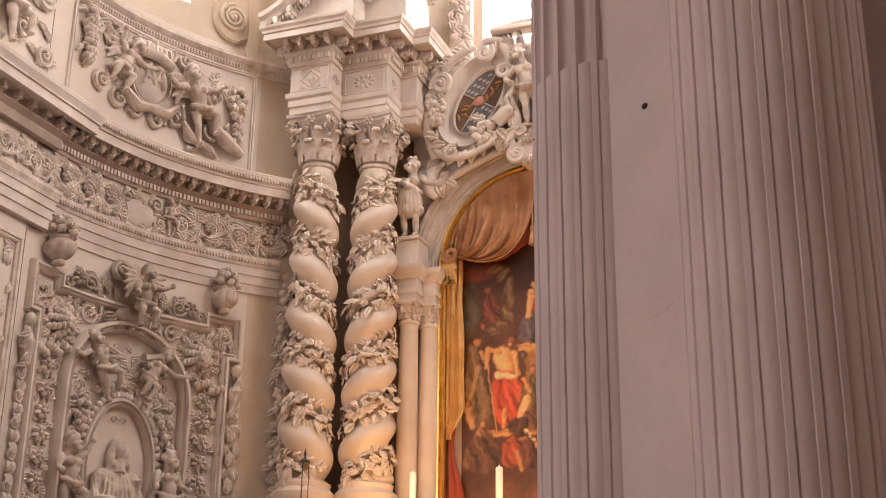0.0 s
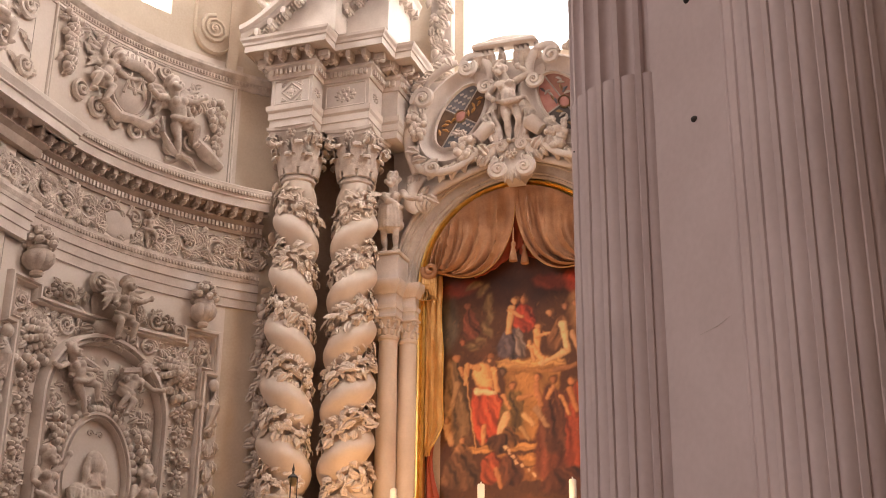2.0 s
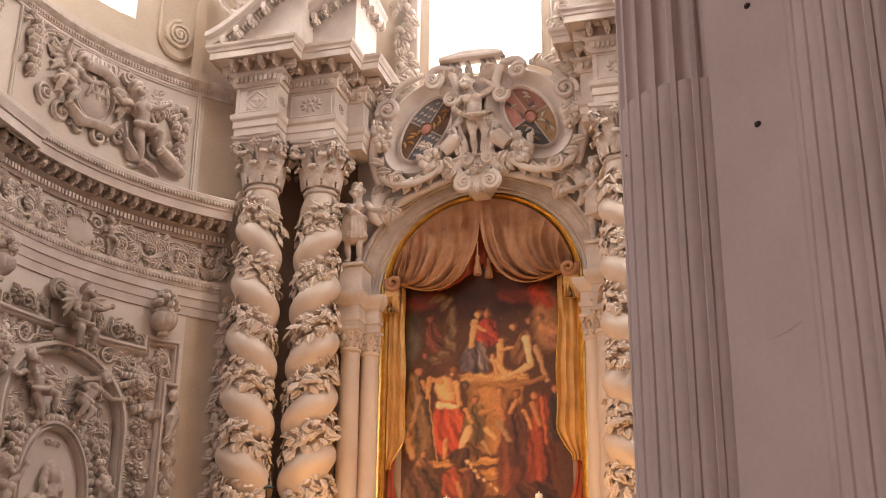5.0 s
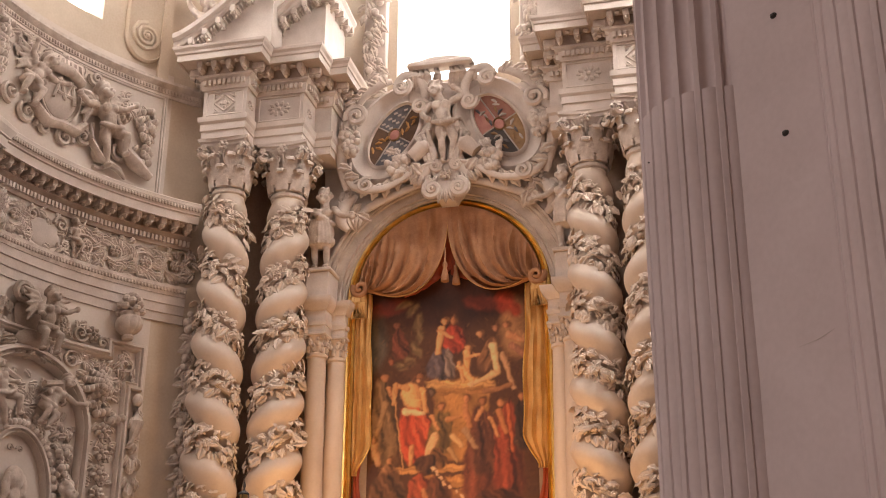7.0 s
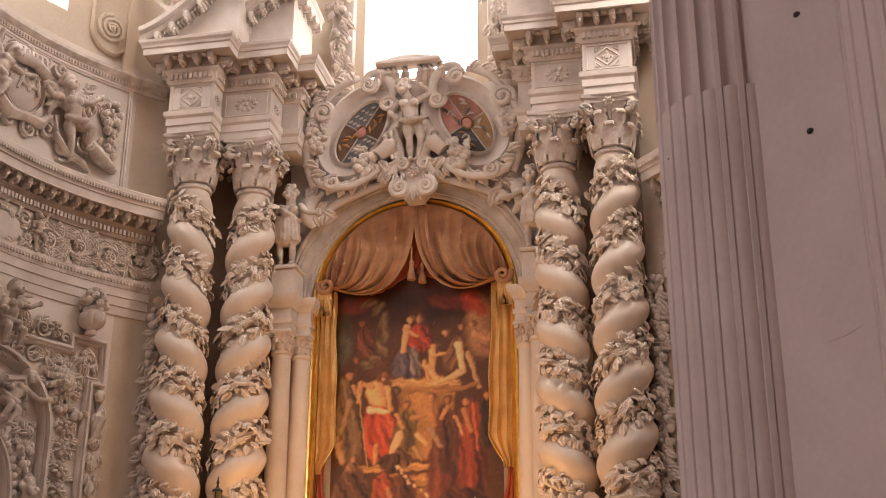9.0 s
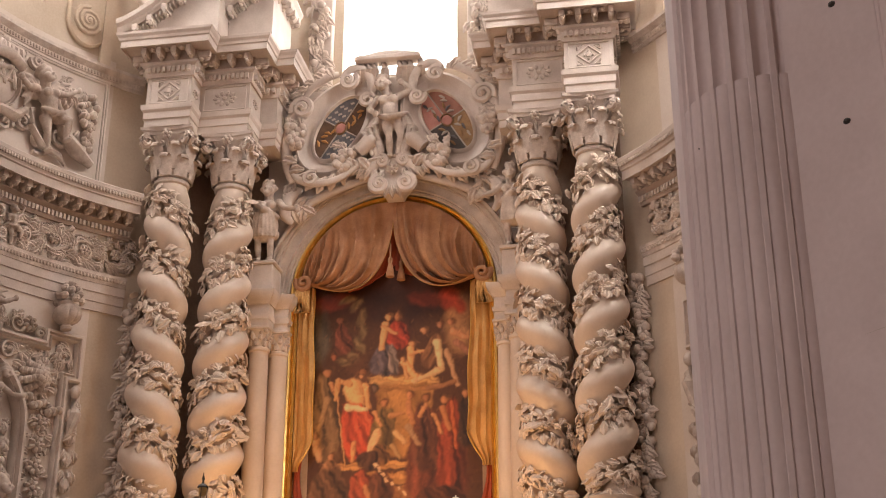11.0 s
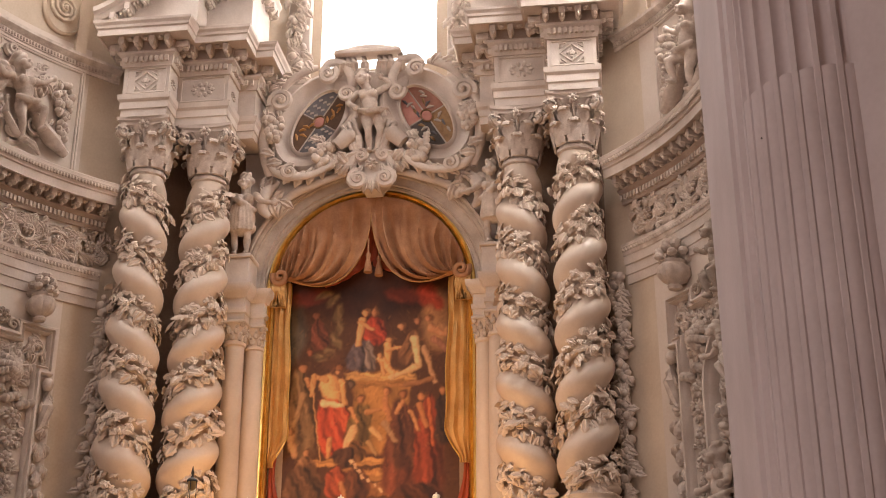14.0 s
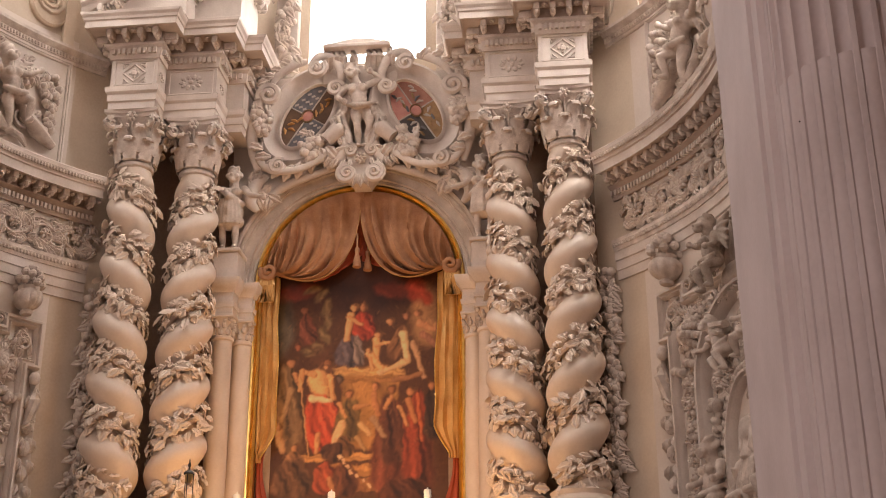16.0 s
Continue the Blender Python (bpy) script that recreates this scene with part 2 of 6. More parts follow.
for k, (a0, a1) in enumerate(WIN):
    w = thing("window_%d" % (k + 1), on_wall((a0 + a1) / 2, 12.55), "tall bright apse window", "window", kind="structure")
    rows = [[(*p, 12.4), (*p, 17.2)] for p in arc(a0 - 1, a1 + 1, r=R + 0.42)]
    part("pane", Geo().grid(rows), GLASS, w)
    for z in () if k == 1 else (14.2, 15.6):
        part("glazing_bar", sweep([(0, z), (0.04, z), (0.04, z + 0.05), (0, z + 0.05)], arc(a0, a1, r=R + 0.40)), IRON, w)
    for a in () if k == 1 else np.linspace(a0, a1, 4)[1:-1]:
        part("glazing_bar", Geo().tube([on_wall(a, 12.5, -0.37), on_wall(a, 17.1, -0.37)], 0.02, 4), IRON, w)

# the rest of the church, closed round the camera
for name, a, b in (("wall_west", (-14.3, -26, 0), (-14, -3.9, 26)), ("wall_east", (14, -26, 0), (14.3, -3.9, 26)), ("wall_south", (-14.3, -26.3, 0), (14.3, -26, 26)),
                   ("wall_north_left", (-14.3, -3.84, 0), (-5.54, -3.4, 26)), ("wall_north_right", (5.54, -3.84, 0), (14.3, -3.4, 26)), ("wall_north_upper", (-5.54, -3.84, 19), (5.54, -3.4, 26))):
    solid(name, Geo().box(a, b), NAVE, "plain off-white plastered church wall", "wall", kind="structure")
solid("ceiling", Geo().box((-14.3, -26.3, 26), (14.3, -3.4, 26.4)), NAVE, "white plastered church vault", "ceiling", kind="structure")
g = Geo()
rows = []
for i in range(9):
    e = radians(90 * i / 8)
    rows.append([((R + 0.01) * math.cos(e) * math.sin(radians(a)), YC + (R + 0.01) * math.cos(e) * math.cos(radians(a)), 19 + 4.5 * math.sin(e)) for a in range(-90, 91, 10)])
solid("ceiling_apse", g.grid(rows), WALL, "white half dome over the apse", "ceiling", kind="structure")

# ---- the near pier with two fluted half columns ----
pier = thing("pier", (4.6, -12.3, 0), "greyish stucco pier with two fluted engaged columns", "pier", kind="structure")
body = [(4.08, -11.40), (4.08, -11.56), (4.10, -11.57), (4.10, -11.72), (4.13, -11.74), (4.14, -12.10), (4.30, -12.38), (4.455, -12.455), (4.755, -12.725), (4.80, -12.74), (5.1, -12.5), (6.6, -12.2), (6.6, -10.4), (4.08, -10.4)]
part("pier_body", Geo().prism(body, 0, 20), PIER, pier, "flat greyish stucco pier face", smooth=0)
part("scratch", Geo().tube([(4.600, -12.589, 3.05), (4.665, -12.648, 3.056), (4.720, -12.697, 3.075)], [0.0004, 0.001, 0.0004], 5), NAVE, pier, "long shallow scratch")
part("chip", Geo().ball((4.115, -12.31, 3.93), (0.004, 0.004, 0.003), 6, 4), IRON, pier, "small dark chip")


def flute_ring(c, rad, filled, n=24, sub=20, wear=0.0, seed=0):
    """Plan of a fluted shaft: open concave flutes, or flutes filled with a flat cable between thin grooves."""
    pts = []
    for k in range(n):
        for j in range(sub):
            u = j / sub
            a = 2 * math.pi * (k + u) / n
            d = 0.0
            if u >= 0.26:
                x = (u - 0.26) / 0.74 * 2 - 1
                if not filled:
                    d = 0.032 * math.sqrt(max(0, 1 - x * x))
                else:
                    d = 0.008 if abs(x) > 0.87 else 0.006 * (x / 0.87) ** 2
            d += wear * math.sin(seed * 1.7 + k * 2.3 + u * 4.0)
            pts.append((c[0] + (rad - d) * math.cos(a), c[1] + (rad - d) * math.sin(a)))
    return pts


def shaft_rows(c, rad, filled, z0, z1, step):
    n = max(1, int((z1 - z0) / step))
    return [[(x, y, z0 + (z1 - z0) * i / n) for x, y in flute_ring(c, rad, filled, wear=0.0012, seed=i + z0)] for i in range(n + 1)]


for cx, cy in ((4.40, -12.144), (5.085, -12.758)):
    part("cabled_shaft", Geo().grid(shaft_rows((cx, cy), 0.325, True, 0.9, 4.15, 0.22), True, True), PIER, pier, "fluted shaft with filled flutes", smooth=25)
    part("fluted_shaft", Geo().grid(shaft_rows((cx, cy), 0.325, cx > 4.8, 4.15, 6.15, 0.22) + shaft_rows((cx, cy), 0.325, cx > 4.8, 6.3, 20, 14), True, True), PIER, pier, "shaft with open concave flutes" if cx < 4.8 else "tall shaft with filled flutes", smooth=25)
    part("column_base", Geo().lathe([(0.42, 0), (0.42, 0.3), (0.46, 0.4), (0.46, 0.55), (0.38, 0.62), (0.37, 0.75), (0.40, 0.8), (0.40, 0.88), (0.33, 0.9)], 32, (cx, cy)), PIER, pier)
for z in (3.85, 4.343):
    part("bolt_hole", Geo().ball((4.632, -12.612, z), (0.016, 0.016, 0.012), 7, 5), IRON, pier, "dark bolt hole with chipped rim")

# ---- entablature and mouldings of the apse wall ----
MOULD = [("architrave", [(0, 7.90), (0.03, 7.90), (0.03, 8.03), (0.05, 8.04), (0.05, 8.17), (0.075, 8.18), (0.075, 8.31), (0, 8.31)], STUCCO),
         ("architrave_crown", [(0, 8.31), (0.09, 8.31), (0.10, 8.36), (0.13, 8.42), (0.13, 8.47), (0, 8.48)], RELIEF),
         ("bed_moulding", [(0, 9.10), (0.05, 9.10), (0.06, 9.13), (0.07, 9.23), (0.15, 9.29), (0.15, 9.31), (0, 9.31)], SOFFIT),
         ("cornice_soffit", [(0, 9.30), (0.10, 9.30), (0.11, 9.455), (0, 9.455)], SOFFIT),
         ("corona", [(0, 9.45), (0.36, 9.45), (0.36, 9.42), (0.39, 9.42), (0.39, 9.55), (0.42, 9.56), (0.42, 9.58), (0.44, 9.62), (0.47, 9.67), (0.48, 9.72), (0.46, 9.74), (0, 9.80)], STUCCO),
         ("attic_band", [(0, 11.62), (0.03, 11.62), (0.03, 11.67), (0.05, 11.68), (0.06, 11.76), (0.12, 11.80), (0.14, 11.82), (0.14, 11.87), (0, 11.88)], RELIEF)]
wallent = thing("wall_cornice", (0, 0, 8), "curved stucco wall entablature with modillions and scroll frieze", "cornice", kind="structure")
for a0, a1 in ((-90, -44.5), (44.5, 90)):
    for name, prof, mat in MOULD:
        part(name, sweep(prof, arc(a0, a1, 1.0)), mat, wallent, smooth=14)
    g = Geo()
    for k in range(80):
        g.ball(on_wall(a0 + (a1 - a0) * (k + 0.5) / 80, 9.63, 0.455), (0.026, 0.026, 0.034), 6, 4)
        g.ball(on_wall(a0 + (a1 - a0) * (k + 0.5) / 80, 8.39, 0.115), (0.026, 0.02, 0.03), 6, 4)
        g.ball(on_wall(a0 + (a1 - a0) * (k + 0.5) / 80, 11.72, 0.06), (0.026, 0.022, 0.036), 6, 4)
    tagged(part("bead_row", g, RELIEF, wallent, "rows of small carved beads"), kind="stuff")


# ---- small carved ornaments ----
def leaf_geo(length, width, curl=0.8, lobes=3, thick=0.012):
    """A lobed leaf along x, its face up z, drooping at the tip."""
    g, n = Geo(), 10
    top = []
    for i in range(n + 1):
        u = i / n
        w = width * (math.sin(math.pi * min(u * 0.92 + 0.06, 1)) ** 0.7) * (0.83 + 0.17 * math.cos(2 * math.pi * lobes * u))
        x = length * (u - 0.12 * curl * u * u)
        z = length * curl * (0.55 * u - 0.75 * u * u)
        row = [(x, -w / 2, z - 0.10 * w), (x, -w / 4, z + 0.08 * w), (x, 0, z - 0.08 * w), (x, w / 4, z + 0.08 * w), (x, w / 2, z - 0.10 * w)]
        top.append(row + [(x, w / 4, z - thick - 0.02 * w), (x, -w / 4, z - thick - 0.02 * w)])
    return g.grid(top, True, True)


def spiral(c, r0, turns, a0=0.0, hand=1, n=22, ex=(1, 0, 0), ez=(0, 0, 1), shrink=0.12, lift=(0, 0, 0)):
    """Points of a volute round c in the plane of ex and ez."""
    ex, ez, c, lift = Vector(ex), Vector(ez), Vector(c), Vector(lift)
    out = []
    for i in range(n + 1):
        u = i / n
        r = r0 * (1 - (1 - shrink) * u)
        a = a0 + hand * 2 * math.pi * turns * u
        out.append(c + ex * (r * math.cos(a)) + ez * (r * math.sin(a)) + lift * u)
    return out


LEAF_MESH = [leaf_geo(0.22, 0.19, 0.5, 3, 0.010).mesh("leaf", LEAFY, 50), leaf_geo(0.20, 0.18, 0.9, 2, 0.010).mesh("leaf", LEAFY, 50), leaf_geo(0.25, 0.18, 0.3, 3, 0.010).mesh("leaf", LEAFY, 50)]
rng = random.Random(4)


def frame_at(p, out, along):
    """A pose with x along the given way and z outwards."""
    z = Vector(out).normalized()
    x = Vector(along)
    x = (x - z * x.dot(z)).normalized()
    y = z.cross(x)
    return Matrix.Translation(p) @ Matrix((x, y, z)).transposed().to_4x4()


# ---- the four twisted columns ----
COL_Z0, COL_TOP = 4.95, 10.78


def capital_parts(parent, z0, h, r):
    """Corinthian capital: bell, two rows of leaves, corner volutes, flowers, hollow-sided abacus."""
    part("bell", Geo().lathe([(r, z0 - 0.10), (r + 0.03, z0 - 0.08), (r + 0.03, z0 - 0.03), (r - 0.005, z0), (r, z0 + h * 0.4), (r + 0.05, z0 + h * 0.7), (r + 0.13, z0 + h * 0.86)], 24), RELIEF, parent, local=True)
    ab = []
    for k in range(4):
        for u in np.linspace(-0.86, 0.86, 7):
            a = math.pi / 2 * k
            d = 0.350 + 0.07 * u * u
            x, y = d, u * 0.445
            ab.append((x * math.cos(a) - y * math.sin(a), x * math.sin(a) + y * math.cos(a)))
    g = Geo()
    g.grid([[(x * s, y * s, z) for x, y in ab] for s, z in ((0.93, z0 + h * 0.86), (0.95, z0 + h * 0.92), (1.03, z0 + h * 0.94), (1.05, z0 + h))], True, True)
    part("abacus", g, STUCCO, parent, local=True)
    for row, (zz, rr, hh, off) in enumerate(((z0 + 0.0, r + 0.03, 0.30, 0), (z0 + 0.10, r + 0.045, 0.40, 22.5))):
        g0 = Geo()
        rows = []
        for i in range(17):
            u = i / 16
            w = 0.23 * (0.74 + 0.26 * abs(math.cos(2 * math.pi * 2.5 * u))) * (1.0 if u < 0.7 else 1.0 - (u - 0.7) * 1.5)
            x, z = 0.030 + 0.075 * min(u, 0.72), hh * 0.92 * min(u, 0.72) / 0.72
            if u > 0.72:
                a = radians(205) * (u - 0.72) / 0.28
                x, z = x + 0.046 * (1 - math.cos(a)), z + 0.046 * math.sin(a)
            rows.append([(x - 0.012, -w / 2, z - 0.012), (x + 0.012, -w / 4, z), (x + 0.004, 0, z), (x + 0.012, w / 4, z), (x - 0.012, w / 2, z - 0.012), (x - 0.022, w / 4, z - 0.012), (x - 0.022, -w / 4, z - 0.012)])
        me = g0.grid(rows, True, True).mesh("acanthus_leaf", RELIEF, 50)
        for k in range(8):
            a = radians(45 * k + off)
            part("acanthus_leaf", me, RELIEF, parent, m=Matrix.Rotation(a, 4, "Z") @ Matrix.Translation((rr, 0, zz)))
    vol = Geo()
    for s in (-1, 1):
        vol.tube(spiral((0.45, s * 0.035, z0 + h * 0.74), 0.10, 1.6, math.pi / 2, -1, 16, lift=(0.04, s * 0.02, 0)), [0.036] * 8 + [0.026] * 9, 5)
        vol.tube([(0.17, s * 0.06, z0 + h * 0.45), (0.25, s * 0.07, z0 + h * 0.66), (0.38, s * 0.04, z0 + h * 0.86)], [0.02, 0.03, 0.03], 5)
    vme = vol.mesh("corner_volute", RELIEF, 50)
    fl = Geo()
    for k in range(6):
        a = k * math.pi / 3
        fl.ball((0.36, 0.055 * math.cos(a), z0 + h * 0.86 + 0.055 * math.sin(a)), (0.03, 0.035, 0.035), 6, 4)
    fl.ball((0.39, 0, z0 + h * 0.86), 0.035, 6, 4)
    fl.tube([(0.24, 0, z0 + h * 0.45), (0.31, 0.0, z0 + h * 0.66), (0.35, 0, z0 + h * 0.82)], 0.02, 5)
    for s in (-1, 1):
        fl.tube(spiral((0.31, s * 0.10, z0 + h * 0.66), 0.06, 1.3, math.pi / 2, s, 12, ex=(0, 1, 0)), 0.02, 5)
    fme = fl.mesh("fleuron", RELIEF, 50)
    for k in range(4):
        part("corner_volute", vme, RELIEF, parent, m=Matrix.Rotation(radians(45 + 90 * k), 4, "Z"))
        part("fleuron", fme, RELIEF, parent, m=Matrix.Rotation(radians(90 * k), 4, "Z"))


def twisted_column(loc, hand, pitch, first):
    """hand +1: the bands climb to the right as seen from the nave; first: height of the lowest band on that side."""
    col = thing("twisted_column", loc, "twisted off-white stucco column wound with leafy garlands", "column", "twisted columns of the altar")
    z_base, h = 0.0, COL_TOP - COL_Z0
    zs0, zs1 = 0.0, 4.98
    f = first - COL_Z0

    def groove(z):  # angle of the garland's groove at a height; -90 degrees looks at the nave
        return -math.pi / 2 + hand * 2 * math.pi * (z - f) / pitch

    rows, nz, nt = [], 110, 40
    for i in range(nz + 1):
        z = zs0 + (zs1 - zs0) * i / nz
        e = min(1, (zs1 - z) / 0.45, (z - zs0) / 0.12 + 0.4)
        e = max(0, e)
        r0 = 0.335 - 0.075 * (z / zs1) ** 1.3 - 0.03 * (1 - e)
        amp = 0.095 * e
        row = []
        for j in range(nt):
            a = 2 * math.pi * j / nt
            c = math.cos(a - groove(z))
            row.append(((r0 - amp * c - 0.03 * e * max(0, c) ** 3) * math.cos(a), (r0 - amp * c - 0.03 * e * max(0, c) ** 3) * math.sin(a), z))
        rows.append(row)
    part("shaft", Geo().grid(rows, True, True), SHAFT, col, "smooth twisted shaft", local=True, smooth=60)
    part("base", Geo().lathe([(0.46, -0.42), (0.46, -0.30), (0.44, -0.28), (0.47, -0.22), (0.47, -0.16), (0.42, -0.12), (0.39, -0.08), (0.40, -0.05), (0.41, -0.02), (0.37, 0.0), (0.34, 0.03)], 32), SHAFT, col, local=True)
    ped = Geo().box((-0.52, -0.52, -0.62), (0.52, 0.52, -0.42), 0.02)
    part("plinth", ped, STUCCO, col, local=True)
    part("pedestal", Geo().box((-0.47, -0.47, -COL_Z0), (0.47, 0.47, -0.62), 0.02), STUCCO, col, local=True)
    capital_parts(col, 5.05, h - 5.05, 0.24)
    # garland, one part for each turn
    z_lo = f - pitch * 0.5
    turns = int((zs1 - 0.1 - z_lo) / pitch) + 1
    for k in range(turns):
        za = max(0.08, z_lo + k * pitch)
        zb = min(zs1 - 0.08, z_lo + (k + 1) * pitch)
        if zb - za < 0.15:
            continue
        g, big = Geo(), []
        steps = int(24 * (zb - za) / pitch)
        stem = []
        for i in range(steps + 1):
            z = za + (zb - za) * i / steps
            a = groove(z)
            rr = 0.335 - 0.075 * (z / zs1) ** 1.3 - 0.10 + 0.05
            stem.append((rr * math.cos(a), rr * math.sin(a), z))
            way = Vector((-math.sin(a) * hand, math.cos(a) * hand, 0.35)).normalized()
            out = Vector((math.cos(a), math.sin(a), 0))
            side = way.cross(out)
            for q in range(5):
                s = (q - 2) * 0.062 + rng.uniform(-0.03, 0.03)
                p = Vector(stem[-1]) + side * s + way * rng.uniform(-0.05, 0.05) + out * (0.06 + rng.uniform(0, 0.07) - abs(s) * 0.2)
                d = side * (s * 7 + rng.uniform(-1.0, 1.0)) + way * rng.uniform(-1.2, 1.1) + out * rng.uniform(0.0, 0.7)
                m = frame_at(p, out * 1.3 + side * s * 2 + Vector((rng.uniform(-0.6, 0.6), rng.uniform(-0.6, 0.6), rng.uniform(0.1, 0.9))), d)
                m = m @ Matrix.Scale(rng.uniform(0.6, 1.0), 4)
                if q in (0, 2, 4) and math.sin(a) < 0.35:
                    big.append(m)
                else:
                    g.join(leaf_geo(0.17, 0.12, 0.9, 2), m)
            if i % 5 == 2:
                for q in range(6):
                    g.ball(Vector(stem[-1]) + out * 0.07 + side * rng.uniform(-0.06, 0.06) + way * rng.uniform(-0.05, 0.05), 0.026, 6, 4)
        g.tube(stem, 0.045, 6)
        gar = part("garland", g, LEAFY, col, "leafy stucco garland wound round the shaft", local=True, smooth=50)
        for m in big:
            part("leaf", LEAF_MESH[rng.randrange(3)], LEAFY, gar, m=m)
    return col


for sx in (-1, 1):
    twisted_column((sx * 3.22, 0.02, COL_Z0), sx, 0.88, 5.165)
    twisted_column((sx * 2.38, 0.38, COL_Z0), -sx, 0.863, 5.12)

# ---- entablature over the columns ----
PLAN = [(-3.59, 0.36), (-3.59, -0.38), (-2.87, -0.38), (-2.87, 0.0), (-2.06, 0.0), (-2.06, 0.55), (-1.78, 0.55), (-1.78, 1.30)]
COLENT = [("architrave", [(-0.3, 10.78), (0.0, 10.78), (0.0, 10.90), (0.02, 10.91), (0.02, 11.02), (0.05, 11.06), (0.06, 11.14), (-0.3, 11.14)], STUCCO),
          ("frieze", [(-0.3, 11.14), (0.0, 11.14), (0.0, 11.62), (-0.3, 11.62)], STUCCO),
          ("bed_moulding", [(-0.3, 11.62), (0.03, 11.62), (0.04, 11.66), (0.05, 11.78), (0.10, 11.82), (0.10, 11.86), (-0.3, 11.86)], STUCCO),
          ("corona", [(-0.3, 12.04), (0.32, 12.04), (0.32, 12.01), (0.35, 12.01), (0.35, 12.12), (0.37, 12.13), (0.38, 12.17), (0.41, 12.21), (0.42, 12.25), (-0.3, 12.28)], STUCCO),
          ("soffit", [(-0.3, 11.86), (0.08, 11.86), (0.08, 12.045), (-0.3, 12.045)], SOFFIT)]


def rosette(parent, m, size=0.2):
    g = Geo()
    for k in range(10):
        a = radians(36 * k)
        g.ball((size * 0.55 * math.cos(a), 0, size * 0.36 * math.sin(a)), (size * 0.20, 0.022, size * 0.12), 6, 4, Matrix.Rotation(-a, 3, "Y"))
    g.ball((0, -0.01, 0), (size * 0.16, 0.03, size * 0.14), 8, 4)
    return part("rosette", g, RELIEF, parent, "carved rosette", local=True, m=m)


def lozenge(parent, m, s=0.2):
    g = Geo()
    c = [(s, 0), (0, s * 0.85), (-s, 0), (0, -s * 0.85)]
    for i in range(4):
        (x0, z0), (x1, z1) = c[i], c[(i + 1) % 4]
        g.tube([(x0, 0, z0), (x1, 0, z1)], 0.018, 4)
    g.ball((0, -0.01, 0), (0.05, 0.025, 0.05), 8, 4)
    for i in range(4):
        g.ball((0.06 * (i % 2 * 2 - 1) * (i < 2), 0, 0.06 * (i % 2 * 2 - 1) * (i >= 2)), (0.028, 0.015, 0.028), 6, 4)
    for x in (-1, 1):
        for z in (-1, 1):
            g.tube([(x * s, 0, z * s * 0.5), (x * s, 0, z * s * 0.95), (x * s * 0.45, 0, z * s * 0.95), (x * s, 0, z * s * 0.5)], 0.012, 4)
    return part("lozenge", g, RELIEF, parent, "carved lozenge panel", local=True, m=m)


def border(parent, m, w, h):
    g = Geo()
    ring = [(-w, 0, -h), (w, 0, -h), (w, 0, h), (-w, 0, h), (-w, 0, -h)]
    for i in range(4):
        g.tube([ring[i], ring[i + 1]], 0.014, 4)
    return part("panel_border", g, STUCCO, parent, local=True, m=m)


mod = Geo().box((-0.045, -0.17, 0.03), (0.045, 0.08, 0.15), 0.010)
mod.ball((0, -0.12, 0.02), (0.036, 0.055, 0.045), 7, 5).ball((0, -0.02, 0.02), (0.036, 0.05, 0.04), 7, 5)
MODILLION = mod.mesh("modillion", RELIEF, 40)
DROP = Geo().ball((0, 0, 0.06), (0.05, 0.05, 0.03), 7, 4).ball((0, 0, 0.04), 0.022, 6, 4).mesh("soffit_rosette", RELIEF, 40)


def dentils(g, path, z0, z1, out, w=0.045, gap=0.028, depth=0.05):
    """A row of small blocks along a plan path."""
    for i in range(len(path) - 1):
        a, b = Vector(path[i]), Vector(path[i + 1])
        d = b - a
        n = int(d.length / (w + gap))
        if n < 1:
            continue
        d.normalize()
        nrm = Vector((d.y, -d.x))
        for k in range(n):
            s = (k + 0.5) * (b - a).length / n
            p, q = a + d * (s - w / 2), a + d * (s + w / 2)
            ring = [p + nrm * out, q + nrm * out, q + nrm * (out + depth), p + nrm * (out + depth)]
            g.grid([[(v.x, v.y, z) for v in ring] for z in (z0, z1)], True, True)
    return g


